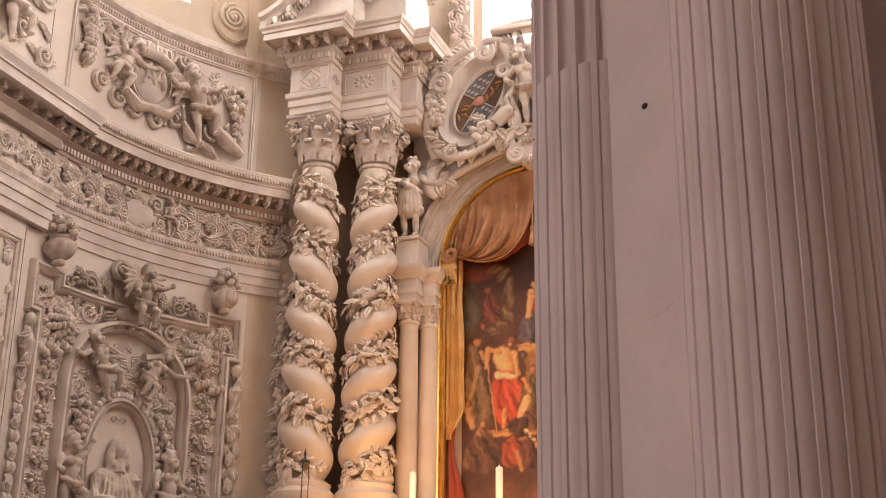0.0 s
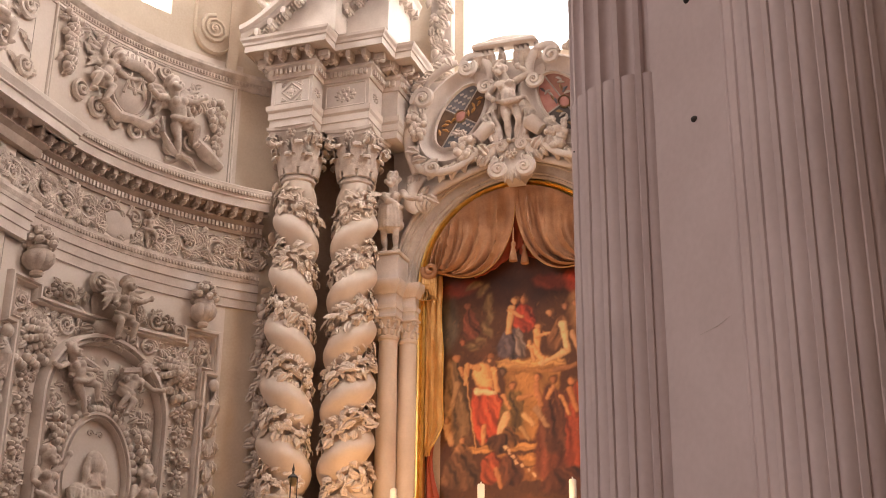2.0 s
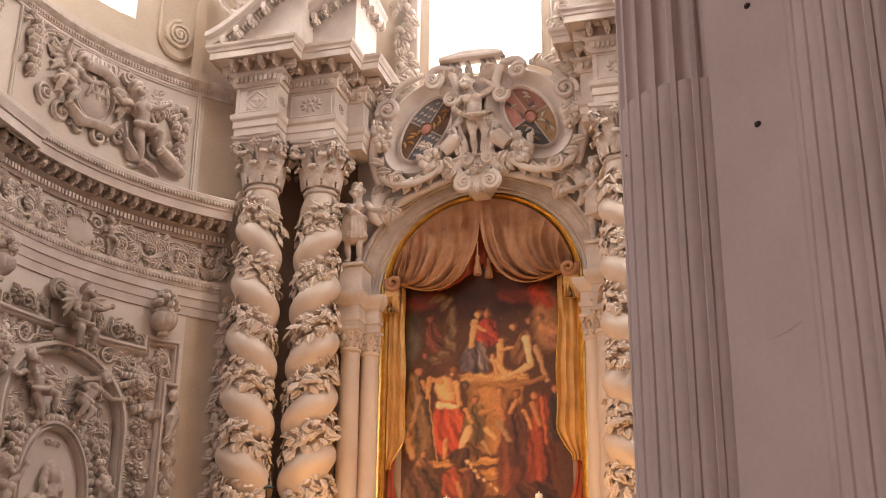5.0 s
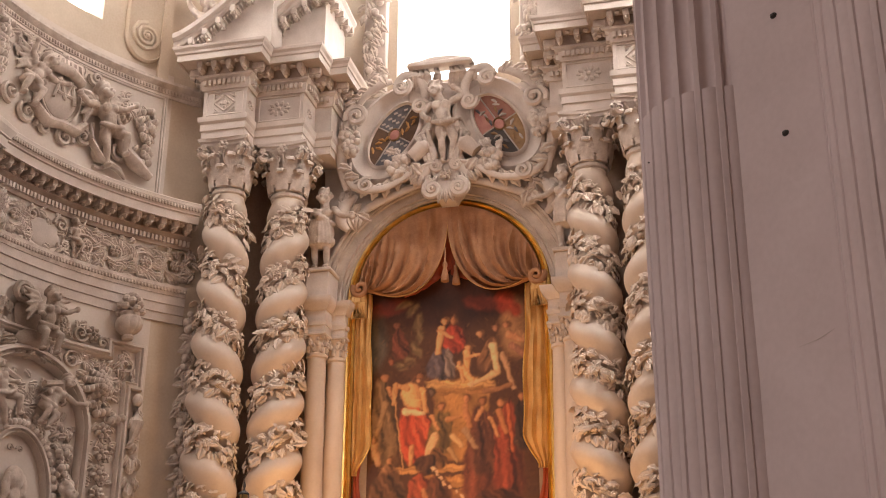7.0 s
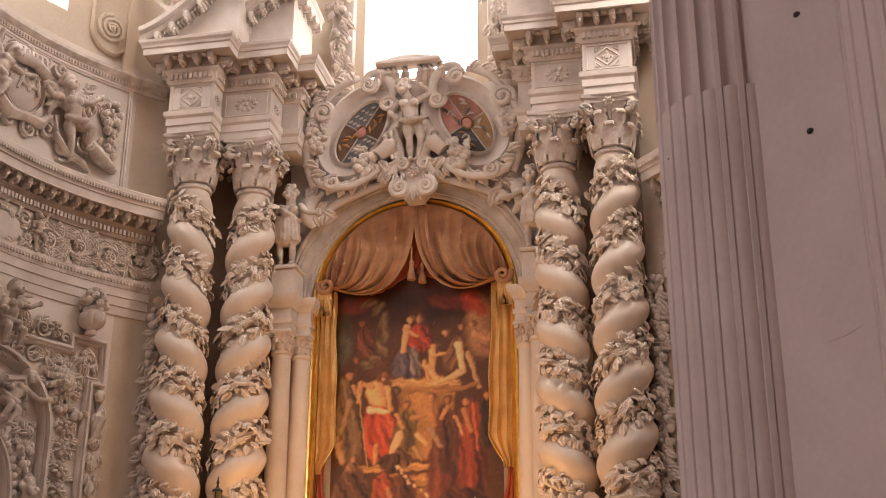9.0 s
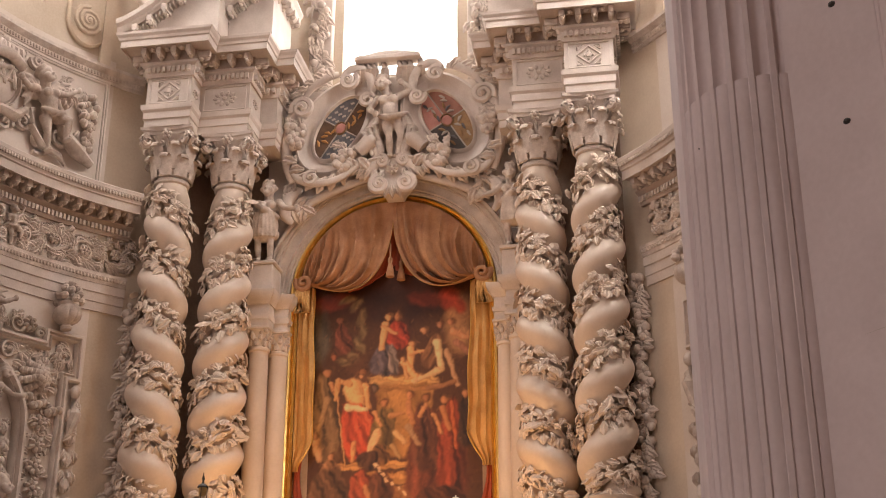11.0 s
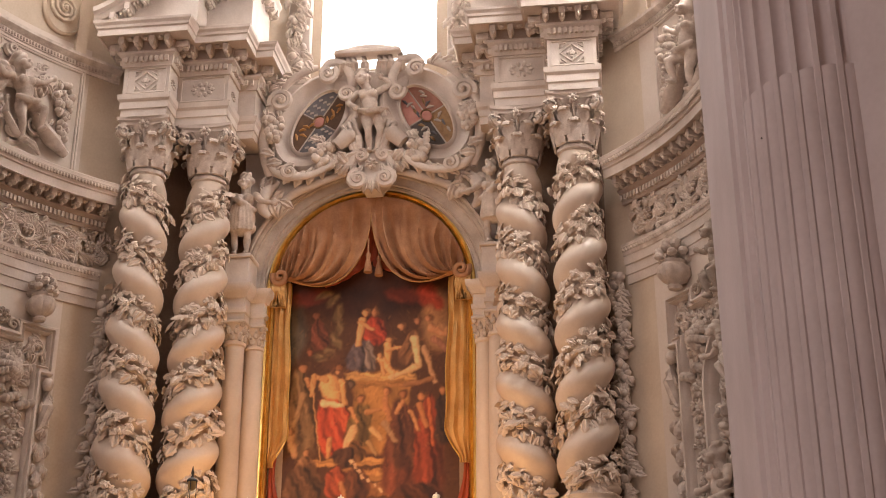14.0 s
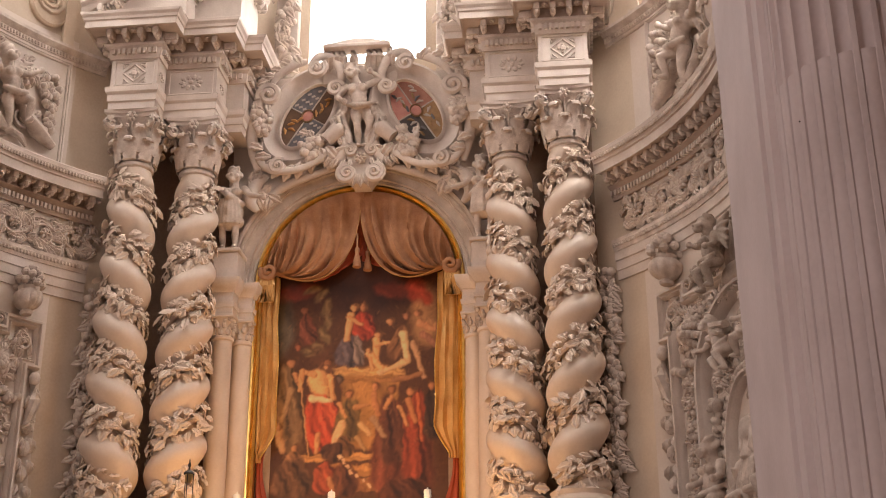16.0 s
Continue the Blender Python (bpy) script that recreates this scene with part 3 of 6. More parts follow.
for sx in (-1, 1):
    ent = thing("column_entablature", (sx * 2.8, 0.2, 10.78), "carved stucco entablature block on a pair of twisted columns", "entablature", "entablature blocks")
    plan = PLAN if sx < 0 else [(-x, y) for x, y in reversed(PLAN)]
    for name, prof, mat in COLENT:
        part(name, sweep(prof, plan), mat, ent, smooth=14)
    part("core", Geo().prism([(sx * x, y) for x, y in ((-3.4, 0.5), (-3.4, -0.2), (-3.0, -0.2), (-2.9, 0.2), (-2.2, 0.2), (-2.0, 0.7), (-1.9, 1.2))], 10.79, 12.2), STUCCO, ent)
    tagged(part("dentil_course", dentils(Geo(), plan, 11.68, 11.77, 0.045), STUCCO, ent), kind="stuff")
    o = ent.location
    for (x, y, kind) in ((-3.23, -0.385, 0), (-2.46, -0.005, 1)):
        m = Matrix.Translation(Vector((-sx * x, y, 11.38)) - o)
        border(ent, m, 0.30 if kind == 0 else 0.34, 0.20)
        if kind == 0:
            lozenge(ent, m, 0.17)
        else:
            rosette(ent, m, 0.26)
    for (x, y) in ((-2.865, -0.2), (-2.055, 0.28), (-3.595, -0.1)):
        side = 1 if x > -3.5 else -1
        m = Matrix.Translation(Vector((-sx * x, y, 11.38)) - o) @ Matrix.Rotation(radians(90 * -sx * side), 4, "Z")
        rosette(ent, m, 0.15)
    for i in range(len(plan) - 1):
        a, b = Vector(plan[i]), Vector(plan[i + 1])
        d = b - a
        if d.length < 0.25:
            continue
        nrm = Vector((d.y, -d.x)).normalized()
        n = max(2, round(d.length / 0.26))
        for k in range(n + 1):
            p = a + d * (k / n) + nrm * 0.10
            rot = Matrix.Rotation(math.atan2(nrm.x, -nrm.y), 4, "Z")
            part("modillion", MODILLION, RELIEF, ent, m=Matrix.Translation(Vector((p.x, p.y, 11.88)) - o) @ rot)
            if k < n:
                q = a + d * ((k + 0.5) / n) + nrm * 0.20
                part("soffit_rosette", DROP, RELIEF, ent, m=Matrix.Translation(Vector((q.x, q.y, 11.95)) - o))

# modillions, dentils of the wall cornice
for a0, a1 in ((-90, -44.5), (44.5, 90)):
    tagged(part("dentil_course", dentils(Geo(), arc(a0, a1, 2.0), 9.15, 9.23, 0.06, 0.04, 0.025, 0.05), STUCCO, wallent), kind="stuff")
    n = 20
    for k in range(n):
        a = a0 + (a1 - a0) * (k + 0.5) / n
        part("modillion", MODILLION, RELIEF, wallent, m=Matrix.Translation((0, 0, -8)) @ wall_frame(a, 9.31, 0.14))
        part("soffit_rosette", DROP, RELIEF, wallent, m=Matrix.Translation((0, 0, -8)) @ wall_frame(a + (a1 - a0) / n / 2, 9.36, 0.24))


# ---- the altarpiece: arch, inner columns, gilt frame, painting ----
altar = thing("altar_arch", (0, 1.3, 0), "round stucco arch on paired inner columns framing an altarpiece", "arch")
SPRING, ARCH_IN, ARCH_OUT = 8.42, 1.62, 2.02


def arch_path(r, z0, y, n=32, z_s=SPRING, cx=0.0):
    """Up one jamb, round a half circle and down the other."""
    pts = [(cx - r, y, z0)] + [(cx - r * math.cos(math.pi * i / n), y, z_s + r * math.sin(math.pi * i / n)) for i in range(n + 1)] + [(cx + r, y, z0)]
    return pts


def arch_mould(prof, z0, n=40, cx=0.0, zs=SPRING):
    """A moulding round an arch; profile rows (radius, y)."""
    paths = [arch_path(r, z0, y, n, zs, cx) for r, y in prof]
    return Geo().grid([list(col) for col in zip(*paths)], True, True)


part("archivolt", arch_mould([(ARCH_IN, 1.9), (ARCH_IN, 1.24), (1.635, 1.20), (1.66, 1.20), (1.67, 1.155), (1.70, 1.15), (1.715, 1.16), (1.73, 1.125), (1.80, 1.135), (1.86, 1.115), (1.875, 1.08), (1.89, 1.08), (1.90, 1.05), (1.925, 1.035), (1.95, 1.04), (1.965, 1.01), (2.00, 1.00), (2.02, 1.04), (2.02, 1.9)], 8.42), ARCH, altar, "moulded round stucco arch")
for sx in (-1, 1):
    def px(a):
        return sx * a
    xs = sorted((px(2.30), px(1.62)))
    part("jamb_wall", Geo().box((xs[0], 1.45, 0), (xs[1], 1.9, 8.42)), STUCCO, altar)
    for x, y in ((1.98, 0.93), (1.76, 1.22)):
        prof = [(0.20, 4.4), (0.20, 4.6), (0.18, 4.65), (0.165, 4.8), (0.165, 5.5), (0.145, 7.48), (0.165, 7.50), (0.165, 7.54), (0.14, 7.56), (0.15, 7.72), (0.185, 7.82)]
        part("inner_column", Geo().lathe(prof, 24, (px(x), y)), SHAFT, altar, "slim smooth round column")
        cap = Geo()
        for k in range(8):
            a = radians(45 * k)
            for zz, rr, s in ((7.56, 0.145, 0.11), (7.66, 0.16, 0.11)):
                aa = a + (0.39 if zz > 7.6 else 0)
                c = Vector((px(x) + rr * math.cos(aa), y + rr * math.sin(aa), zz + 0.05))
                cap.ball(c, (0.045, 0.045, 0.06), 6, 4)
                cap.ball(c + Vector((0.025 * math.cos(aa), 0.025 * math.sin(aa), 0.05)), 0.03, 6, 4)
        for k in range(4):
            a = radians(45 + 90 * k)
            cap.ball((px(x) + 0.21 * math.cos(a), y + 0.21 * math.sin(a), 7.80), 0.045, 6, 5)
        part("inner_capital", cap, RELIEF, altar, "small leafy capital")
        part("inner_abacus", Geo().box((px(x) - 0.20, y - 0.20, 7.82), (px(x) + 0.20, y + 0.20, 7.87), 0.01), STUCCO, altar)
        blk = [(px(x) + s * 0.17 * 1, y - 0.17) for s in (-1, 1)] + [(px(x) + 0.17, 1.6), (px(x) - 0.17, 1.6)]
        part("impost_block", Geo().prism(blk, 7.87, 8.22), STUCCO, altar)
        part("impost_cornice", sweep([(-0.15, 7.98), (0.02, 7.98), (0.03, 8.05), (-0.15, 8.05)], [(px(x) - 0.17, 1.6), (px(x) - 0.17, y - 0.17), (px(x) + 0.17, y - 0.17), (px(x) + 0.17, 1.6)]), STUCCO, altar)
        part("impost_cornice", sweep([(-0.15, 8.22), (0.02, 8.22), (0.05, 8.28), (0.10, 8.34), (0.11, 8.42), (-0.15, 8.42)], [(px(x) - 0.17, 1.6), (px(x) - 0.17, y - 0.17), (px(x) + 0.17, y - 0.17), (px(x) + 0.17, 1.6)]), STUCCO, altar)
# wall above the arch
g = Geo()
for sx in (-1, 1):
    rows = []
    for i in range(21):
        a = math.pi / 2 * i / 20
        x, z = 1.95 * math.cos(a), SPRING + 1.95 * math.sin(a)
        rows.append([(sx * x, 1.12, z), (sx * max(x, 0.0) if i == 20 else sx * 2.1 * (1 - i / 20), 1.12, 12.0), (sx * 2.1 * (1 - i / 20), 1.6, 12.0), (sx * x, 1.6, z)])
    g.grid(rows, True, True)
part("spandrel", g, STUCCO, altar)

frame_ob = thing("picture_frame", (0, 1.2, 4.3), "thin gilded arched picture frame", "frame")
part("gilt_moulding", arch_mould([(1.50, 1.36), (1.50, 1.26), (1.53, 1.22), (1.55, 1.25), (1.57, 1.20), (1.60, 1.20), (1.62, 1.24), (1.62, 1.36)], 4.3, zs=8.48), GOLD, frame_ob, "gilded moulding")

# painting: soft plain shapes in the composition's colours, laid as pigment on the canvas
PAINT = bpy.data.materials.new("oil_painting")
PAINT.use_nodes = True
n, l = PAINT.node_tree.nodes, PAINT.node_tree.links
pig = n.new("ShaderNodeVertexColor")
pig.layer_name = "pigment"
grain = n.new("ShaderNodeTexNoise")
grain.inputs["Scale"].default_value, grain.inputs["Detail"].default_value = 60.0, 4
bp = n.new("ShaderNodeBump")
bp.inputs["Strength"].default_value, bp.inputs["Distance"].default_value = 0.25, 0.01
l.new(grain.outputs[0], bp.inputs["Height"])
pb = n["Principled BSDF"]
l.new(pig.outputs[0], pb.inputs["Base Color"])
l.new(bp.outputs[0], pb.inputs["Normal"])
pb.inputs["Roughness"].default_value = 0.5

NX, NZ, PW, PZ0, PZ1 = 330, 600, 1.51, 4.4, 9.98
gx, gz = np.meshgrid(np.linspace(-PW, PW, NX), np.linspace(PZ0, PZ1, NZ))
prs = np.random.RandomState(5)
img = np.zeros((NZ, NX, 3)) + np.array((0.10, 0.045, 0.022))
wx = sum(0.010 * np.sin(gx * f + gz * f2 + p) for f, f2, p in ((9, 5, 1), (17, -11, 2), (-33, 29, 4)))
wz = sum(0.010 * np.sin(gx * f + gz * f2 + p) for f, f2, p in ((7, -9, 3), (13, 16, 5), (-31, 22, 1)))


def lay(m, col):
    """Lay colour over the canvas where the mask m is."""
    img[:] = img * (1 - m[..., None]) + np.clip(col, 0, 0.95) * m[..., None]


def patch(x, z, w, h, turn, col, flat=False):
    t = radians(turn)
    u, v = gx + wx - x, gz + wz - z
    pu, pv = (u * math.cos(t) + v * math.sin(t)) / w, (v * math.cos(t) - u * math.sin(t)) / h
    d = np.maximum(np.abs(pu), np.abs(pv)) if flat else np.sqrt(pu * pu + pv * pv)
    m = np.clip((1.06 - d) / (0.10 if flat else 0.45), 0, 1) * 0.95
    tone = 1 + 0.22 * np.sin(pu * 4 + x * 9 + 1.5 * np.sin(pv * 3)) + 0.12 * np.sin(pv * 7 + pu * 5)
    lay(m, np.array(col) * tone[..., None])


def robe(x, z, w, h, turn, col):
    """A hanging garment, wider at the foot, with folds lit from one side."""
    t = radians(turn)
    u, v = gx + wx - x, gz + wz - z
    pv = (v * math.cos(t) - u * math.sin(t)) / h
    pu = (u * math.cos(t) + v * math.sin(t)) / (w * (0.86 - 0.22 * pv))
    d = (np.abs(pu) ** 2.6 + np.abs(pv) ** 2.6) ** (1 / 2.6)
    m = np.clip((1.03 - d) / 0.14, 0, 1)
    ph = pu * (3.0 + 9 * w) + 1.1 * np.sin(pv * 2.6 + x * 7) + x * 11 + pv * 1.3
    tone = 0.92 - 0.34 * pu + 0.50 * np.sin(ph) ** 3 + 0.20 * np.sin(ph * 2.3 + pv * 4)
    lay(m, np.array(col) * np.clip(tone, 0.25, 1.8)[..., None])


def limb(x0, z0, x1, z1, w, col):
    """A rounded stroke, lit from one side and browned at its edges."""
    dx, dz = x1 - x0, z1 - z0
    u, v = gx + wx * 0.6 - x0, gz + wz * 0.6 - z0
    t = np.clip((u * dx + v * dz) / (dx * dx + dz * dz), 0, 1)
    r = w * (1.0 - 0.25 * t)
    ex, ez = u - dx * t, v - dz * t
    d = np.sqrt(ex * ex + ez * ez) / r
    tone = np.clip(1.05 - 0.40 * d * d - 0.35 * ex / r + 0.15 * ez / r, 0.1, 1.6)
    warm = np.stack([tone, tone ** 1.25, tone ** 1.5], -1)
    lay(np.clip((1.05 - d) / 0.22, 0, 1), np.array(col) * warm)


def shape(x, z, r, col):
    """A plain rounded form with a dark upper rim."""
    patch(x + 0.01, z + r * 0.25, r * 1.12, r * 1.15, 0, [c * 0.28 for c in col])
    limb(x - r * 0.1, z + r * 0.12, x - r * 0.05, z - r * 0.35, r * 0.72, col)


# drapes, sky and ground
patch(-0.10, 8.54, 1.5, 0.55, 0, (0.055, 0.018, 0.014))
patch(-1.03, 8.44, 0.40, 0.16, 12, (0.24, 0.03, 0.025))
patch(0.43, 8.42, 0.30, 0.14, -10, (0.20, 0.025, 0.02))
patch(-1.23, 7.89, 0.22, 0.55, 0, (0.10, 0.12, 0.11))
patch(0.97, 7.99, 0.26, 0.55, 0, (0.42, 0.27, 0.15))
patch(0.85, 8.40, 0.20, 0.22, 25, (0.50, 0.04, 0.035))
patch(1.01, 8.26, 0.10, 0.14, 0, (0.48, 0.05, 0.035))
for k in range(7):
    a = radians(75 - 26 * k)
    patch(-0.86 + 0.33 * math.cos(a), 7.98 + 0.52 * math.sin(a), 0.075, 0.17, -math.degrees(a), (0.20, 0.17, 0.09))
patch(-0.00, 8.02, 0.30, 0.50, 0, (0.07, 0.025, 0.016))
patch(-0.33, 7.32, 0.50, 0.30, 0, (0.13, 0.06, 0.035))
# throne plinth and steps
patch(0.15, 6.60, 0.42, 0.62, 0, (0.44, 0.25, 0.08), flat=True)
patch(0.12, 7.14, 0.52, 0.055, -2, (0.66, 0.44, 0.18), flat=True)
patch(0.15, 7.02, 0.46, 0.040, -2, (0.38, 0.20, 0.07), flat=True)
patch(0.04, 5.85, 0.95, 0.05, 0, (0.60, 0.36, 0.13), flat=True)
patch(0.13, 5.65, 0.55, 0.09, 0, (0.46, 0.26, 0.09), flat=True)
patch(0.18, 5.43, 0.62, 0.10, 0, (0.30, 0.15, 0.06), flat=True)
# upper figures
shape(-0.88, 8.13, 0.075, (0.30, 0.12, 0.07))
robe(-0.83, 7.83, 0.16, 0.26, 8, (0.20, 0.06, 0.04))
robe(0.04, 7.86, 0.19, 0.24, 8, (0.46, 0.035, 0.025))
shape(0.02, 8.15, 0.065, (0.58, 0.30, 0.16))
robe(-0.18, 7.47, 0.25, 0.27, -6, (0.085, 0.10, 0.17))
robe(-0.04, 7.50, 0.10, 0.25, 6, (0.20, 0.22, 0.27))
limb(-0.16, 8.03, -0.22, 7.67, 0.070, (0.80, 0.48, 0.25))
limb(-0.20, 8.01, 0.00, 7.89, 0.038, (0.74, 0.42, 0.21))
shape(-0.12, 8.15, 0.062, (0.76, 0.44, 0.23))
limb(0.23, 7.62, 0.25, 7.31, 0.062, (0.80, 0.47, 0.22))
limb(0.22, 7.55, 0.44, 7.59, 0.032, (0.74, 0.42, 0.20))
shape(0.25, 7.70, 0.058, (0.70, 0.38, 0.19))
limb(0.14, 7.41, 0.32, 7.19, 0.066, (0.82, 0.50, 0.25))
limb(0.14, 7.35, 0.19, 7.19, 0.036, (0.74, 0.42, 0.20))
shape(0.12, 7.46, 0.052, (0.66, 0.36, 0.18))
robe(0.57, 7.59, 0.13, 0.30, -24, (0.24, 0.13, 0.07))
shape(0.44, 7.90, 0.068, (0.66, 0.36, 0.19))
limb(0.65, 7.71, 0.72, 7.28, 0.070, (0.74, 0.66, 0.44))
limb(0.72, 7.28, 0.29, 7.11, 0.055, (0.66, 0.54, 0.34))
limb(0.80, 7.56, 0.97, 7.02, 0.050, (0.50, 0.36, 0.24))
shape(0.85, 8.03, 0.065, (0.58, 0.30, 0.19))
shape(0.69, 7.98, 0.055, (0.48, 0.24, 0.15))
limb(0.89, 7.88, 1.11, 7.76, 0.065, (0.62, 0.34, 0.21))
limb(0.94, 7.70, 1.15, 7.51, 0.06, (0.40, 0.20, 0.16))
# lower left figures
robe(-1.07, 6.59, 0.24, 0.72, 4, (0.24, 0.18, 0.10))
limb(-1.04, 6.90, -1.21, 6.30, 0.055, (0.40, 0.30, 0.17))
shape(-1.06, 7.30, 0.085, (0.52, 0.26, 0.13))
limb(-1.00, 7.14, -0.89, 6.89, 0.04, (0.58, 0.30, 0.14))
shape(-0.97, 7.55, 0.065, (0.42, 0.14, 0.07))
limb(-0.65, 7.04, -0.58, 6.80, 0.175, (0.84, 0.54, 0.27))
limb(-0.71, 7.12, -0.89, 7.19, 0.050, (0.76, 0.44, 0.21))
limb(-0.89, 7.19, -0.92, 6.88, 0.042, (0.70, 0.40, 0.18))
limb(-0.46, 7.07, -0.40, 6.75, 0.055, (0.72, 0.42, 0.20))
shape(-0.49, 7.29, 0.082, (0.34, 0.15, 0.07))
shape(-0.52, 7.23, 0.05, (0.60, 0.32, 0.16))
robe(-0.61, 6.38, 0.25, 0.46, 10, (0.58, 0.055, 0.03))
robe(-0.44, 6.55, 0.13, 0.30, 26, (0.66, 0.08, 0.04))
limb(-0.73, 6.75, -0.45, 6.71, 0.055, (0.84, 0.72, 0.50))
limb(-0.62, 6.19, -0.63, 5.94, 0.052, (0.62, 0.34, 0.16))
limb(-0.93, 7.20, -0.76, 5.89, 0.013, (0.62, 0.42, 0.20))
limb(-1.21, 6.25, -1.14, 5.96, 0.07, (0.62, 0.44, 0.26))
shape(-1.21, 6.33, 0.05, (0.56, 0.34, 0.19))
shape(-0.96, 5.99, 0.075, (0.52, 0.29, 0.15))
robe(-0.96, 5.74, 0.20, 0.20, 0, (0.30, 0.18, 0.10))
# middle figures
shape(-0.16, 6.78, 0.075, (0.48, 0.22, 0.10))
shape(-0.30, 7.03, 0.07, (0.15, 0.12, 0.10))
robe(-0.17, 6.39, 0.24, 0.34, -8, (0.17, 0.13, 0.05))
limb(-0.07, 6.59, 0.13, 6.63, 0.04, (0.50, 0.27, 0.11))
limb(-0.32, 6.66, -0.21, 6.44, 0.04, (0.60, 0.34, 0.15))
limb(-0.27, 6.34, -0.40, 5.98, 0.070, (0.66, 0.52, 0.33))
limb(0.03, 6.33, 0.16, 6.17, 0.055, (0.62, 0.48, 0.26))
limb(-0.03, 6.13, 0.08, 5.96, 0.045, (0.40, 0.30, 0.14))
robe(-0.23, 6.01, 0.14, 0.18, 20, (0.20, 0.11, 0.05))
# right group
robe(0.64, 5.91, 0.55, 0.75, 0, (0.17, 0.045, 0.028))
robe(0.46, 6.25, 0.25, 0.55, 6, (0.12, 0.045, 0.03))
robe(0.83, 6.15, 0.20, 0.70, -4, (0.30, 0.045, 0.025))
robe(1.09, 6.48, 0.16, 0.42, 0, (0.055, 0.035, 0.028))
shape(0.23, 6.89, 0.078, (0.60, 0.28, 0.14))
limb(0.21, 6.77, 0.27, 6.47, 0.06, (0.50, 0.24, 0.11))
shape(0.48, 6.85, 0.07, (0.38, 0.17, 0.08))
limb(0.48, 6.74, 0.37, 6.58, 0.04, (0.56, 0.30, 0.14))
shape(0.76, 6.80, 0.072, (0.56, 0.27, 0.12))
limb(0.72, 6.68, 0.84, 6.36, 0.050, (0.52, 0.24, 0.10))
limb(0.86, 6.75, 0.94, 6.06, 0.032, (0.60, 0.14, 0.05))
shape(1.09, 6.88, 0.075, (0.54, 0.27, 0.14))
limb(0.53, 7.00, 0.92, 7.08, 0.05, (0.34, 0.18, 0.09))
limb(0.20, 6.41, 0.37, 6.15, 0.05, (0.36, 0.27, 0.18))
limb(0.60, 6.57, 0.72, 6.31, 0.036, (0.62, 0.36, 0.17))
# foreground
robe(-1.00, 5.53, 0.34, 0.30, 0, (0.15, 0.09, 0.055))
robe(-0.38, 5.93, 0.20, 0.16, -20, (0.09, 0.045, 0.03))
robe(-0.49, 5.56, 0.24, 0.22, 20, (0.40, 0.07, 0.035))
robe(-0.20, 5.51, 0.24, 0.26, -10, (0.13, 0.05, 0.03))
limb(-0.43, 5.52, -0.36, 5.27, 0.05, (0.46, 0.24, 0.12))
for k in range(7):
    patch(-0.265 + 0.035 * k + 0.006 * k * k, 5.86 - 0.075 * k, 0.022, 0.035, 30, (0.68, 0.58, 0.42), flat=True)
robe(0.67, 5.31, 0.5, 0.22, 0, (0.09, 0.03, 0.02))
patch(-0.92, 4.63, 0.7, 0.6, 0, (0.18, 0.09, 0.05))
patch(0.07, 4.61, 0.5, 0.55, 0, (0.22, 0.10, 0.05))
patch(0.72, 4.60, 0.5, 0.55, 0, (0.08, 0.03, 0.02))

# brush dabs
flesh, gold, deep = np.array((0.50, 0.27, 0.14)), np.array((0.42, 0.24, 0.08)), np.array((0.05, 0.02, 0.012))
for k in range(5200):
    cx, cz = prs.uniform(-1.45, 1.45), prs.uniform(4.5, 8.9)
    ix, iz = int((cx + PW) / (2 * PW) * (NX - 1)), int((cz - PZ0) / (PZ1 - PZ0) * (NZ - 1))
    base = img[iz, ix].copy()
    a, lw, sw = prs.normal(1.2, 0.7), prs.uniform(0.02, 0.06), prs.uniform(0.007, 0.016)
    tone = base * prs.choice((0.5, 0.75, 1.2, 1.4, 1.7), p=(0.24, 0.22, 0.24, 0.2, 0.1))
    if prs.rand() < 0.03 and 5.6 < cz < 8.2:
        tone = tone * 0.4 + flesh * 0.6
    elif prs.rand() < 0.06:
        tone = tone * 0.5 + deep * 0.5
    r0 = int(lw / (2 * PW) * NX) + 2
    z0, z1, x0, x1 = max(0, iz - r0 - 4), min(NZ, iz + r0 + 5), max(0, ix - r0), min(NX, ix + r0 + 1)
    u, v = gx[z0:z1, x0:x1] - cx, gz[z0:z1, x0:x1] - cz
    d = ((u * math.cos(a) + v * math.sin(a)) / lw) ** 2 + ((v * math.cos(a) - u * math.sin(a)) / sw) ** 2
    m = np.clip(1.25 - d, 0, 1)[..., None] * 0.40
    img[z0:z1, x0:x1] = img[z0:z1, x0:x1] * (1 - m) + tone * m
for k in range(2):  # soft edges between the shapes
    img[1:-1, 1:-1] = (img[1:-1, 1:-1] * 2 + img[:-2, 1:-1] + img[2:, 1:-1] + img[1:-1, :-2] + img[1:-1, 2:]) / 6
grey = img.mean(-1, keepdims=True)
img = img * 0.70 + grey * np.array((1.55, 0.86, 0.40)) * 0.30  # yellowed varnish
img = np.clip(img * (1.0, 0.76, 0.56), 0.006, 0.62)

painting = thing("painting", (0, 1.54, 4.4), "dark red and golden oil painting with soft figure shapes", "painting")
lim = np.where(gz < 8.48, PW, np.sqrt(np.maximum(0.0004, PW ** 2 - np.minimum(np.maximum(gz - 8.48, 0), 1.50) ** 2)))
me = bpy.data.meshes.new("canvas")
vs = np.stack([np.clip(gx, -lim, lim), np.zeros_like(gx), gz - PZ0], -1).reshape(-1, 3)
ids = np.arange(NX * NZ).reshape(NZ, NX)
fs = np.stack([ids[:-1, :-1], ids[:-1, 1:], ids[1:, 1:], ids[1:, :-1]], -1).reshape(-1, 4)
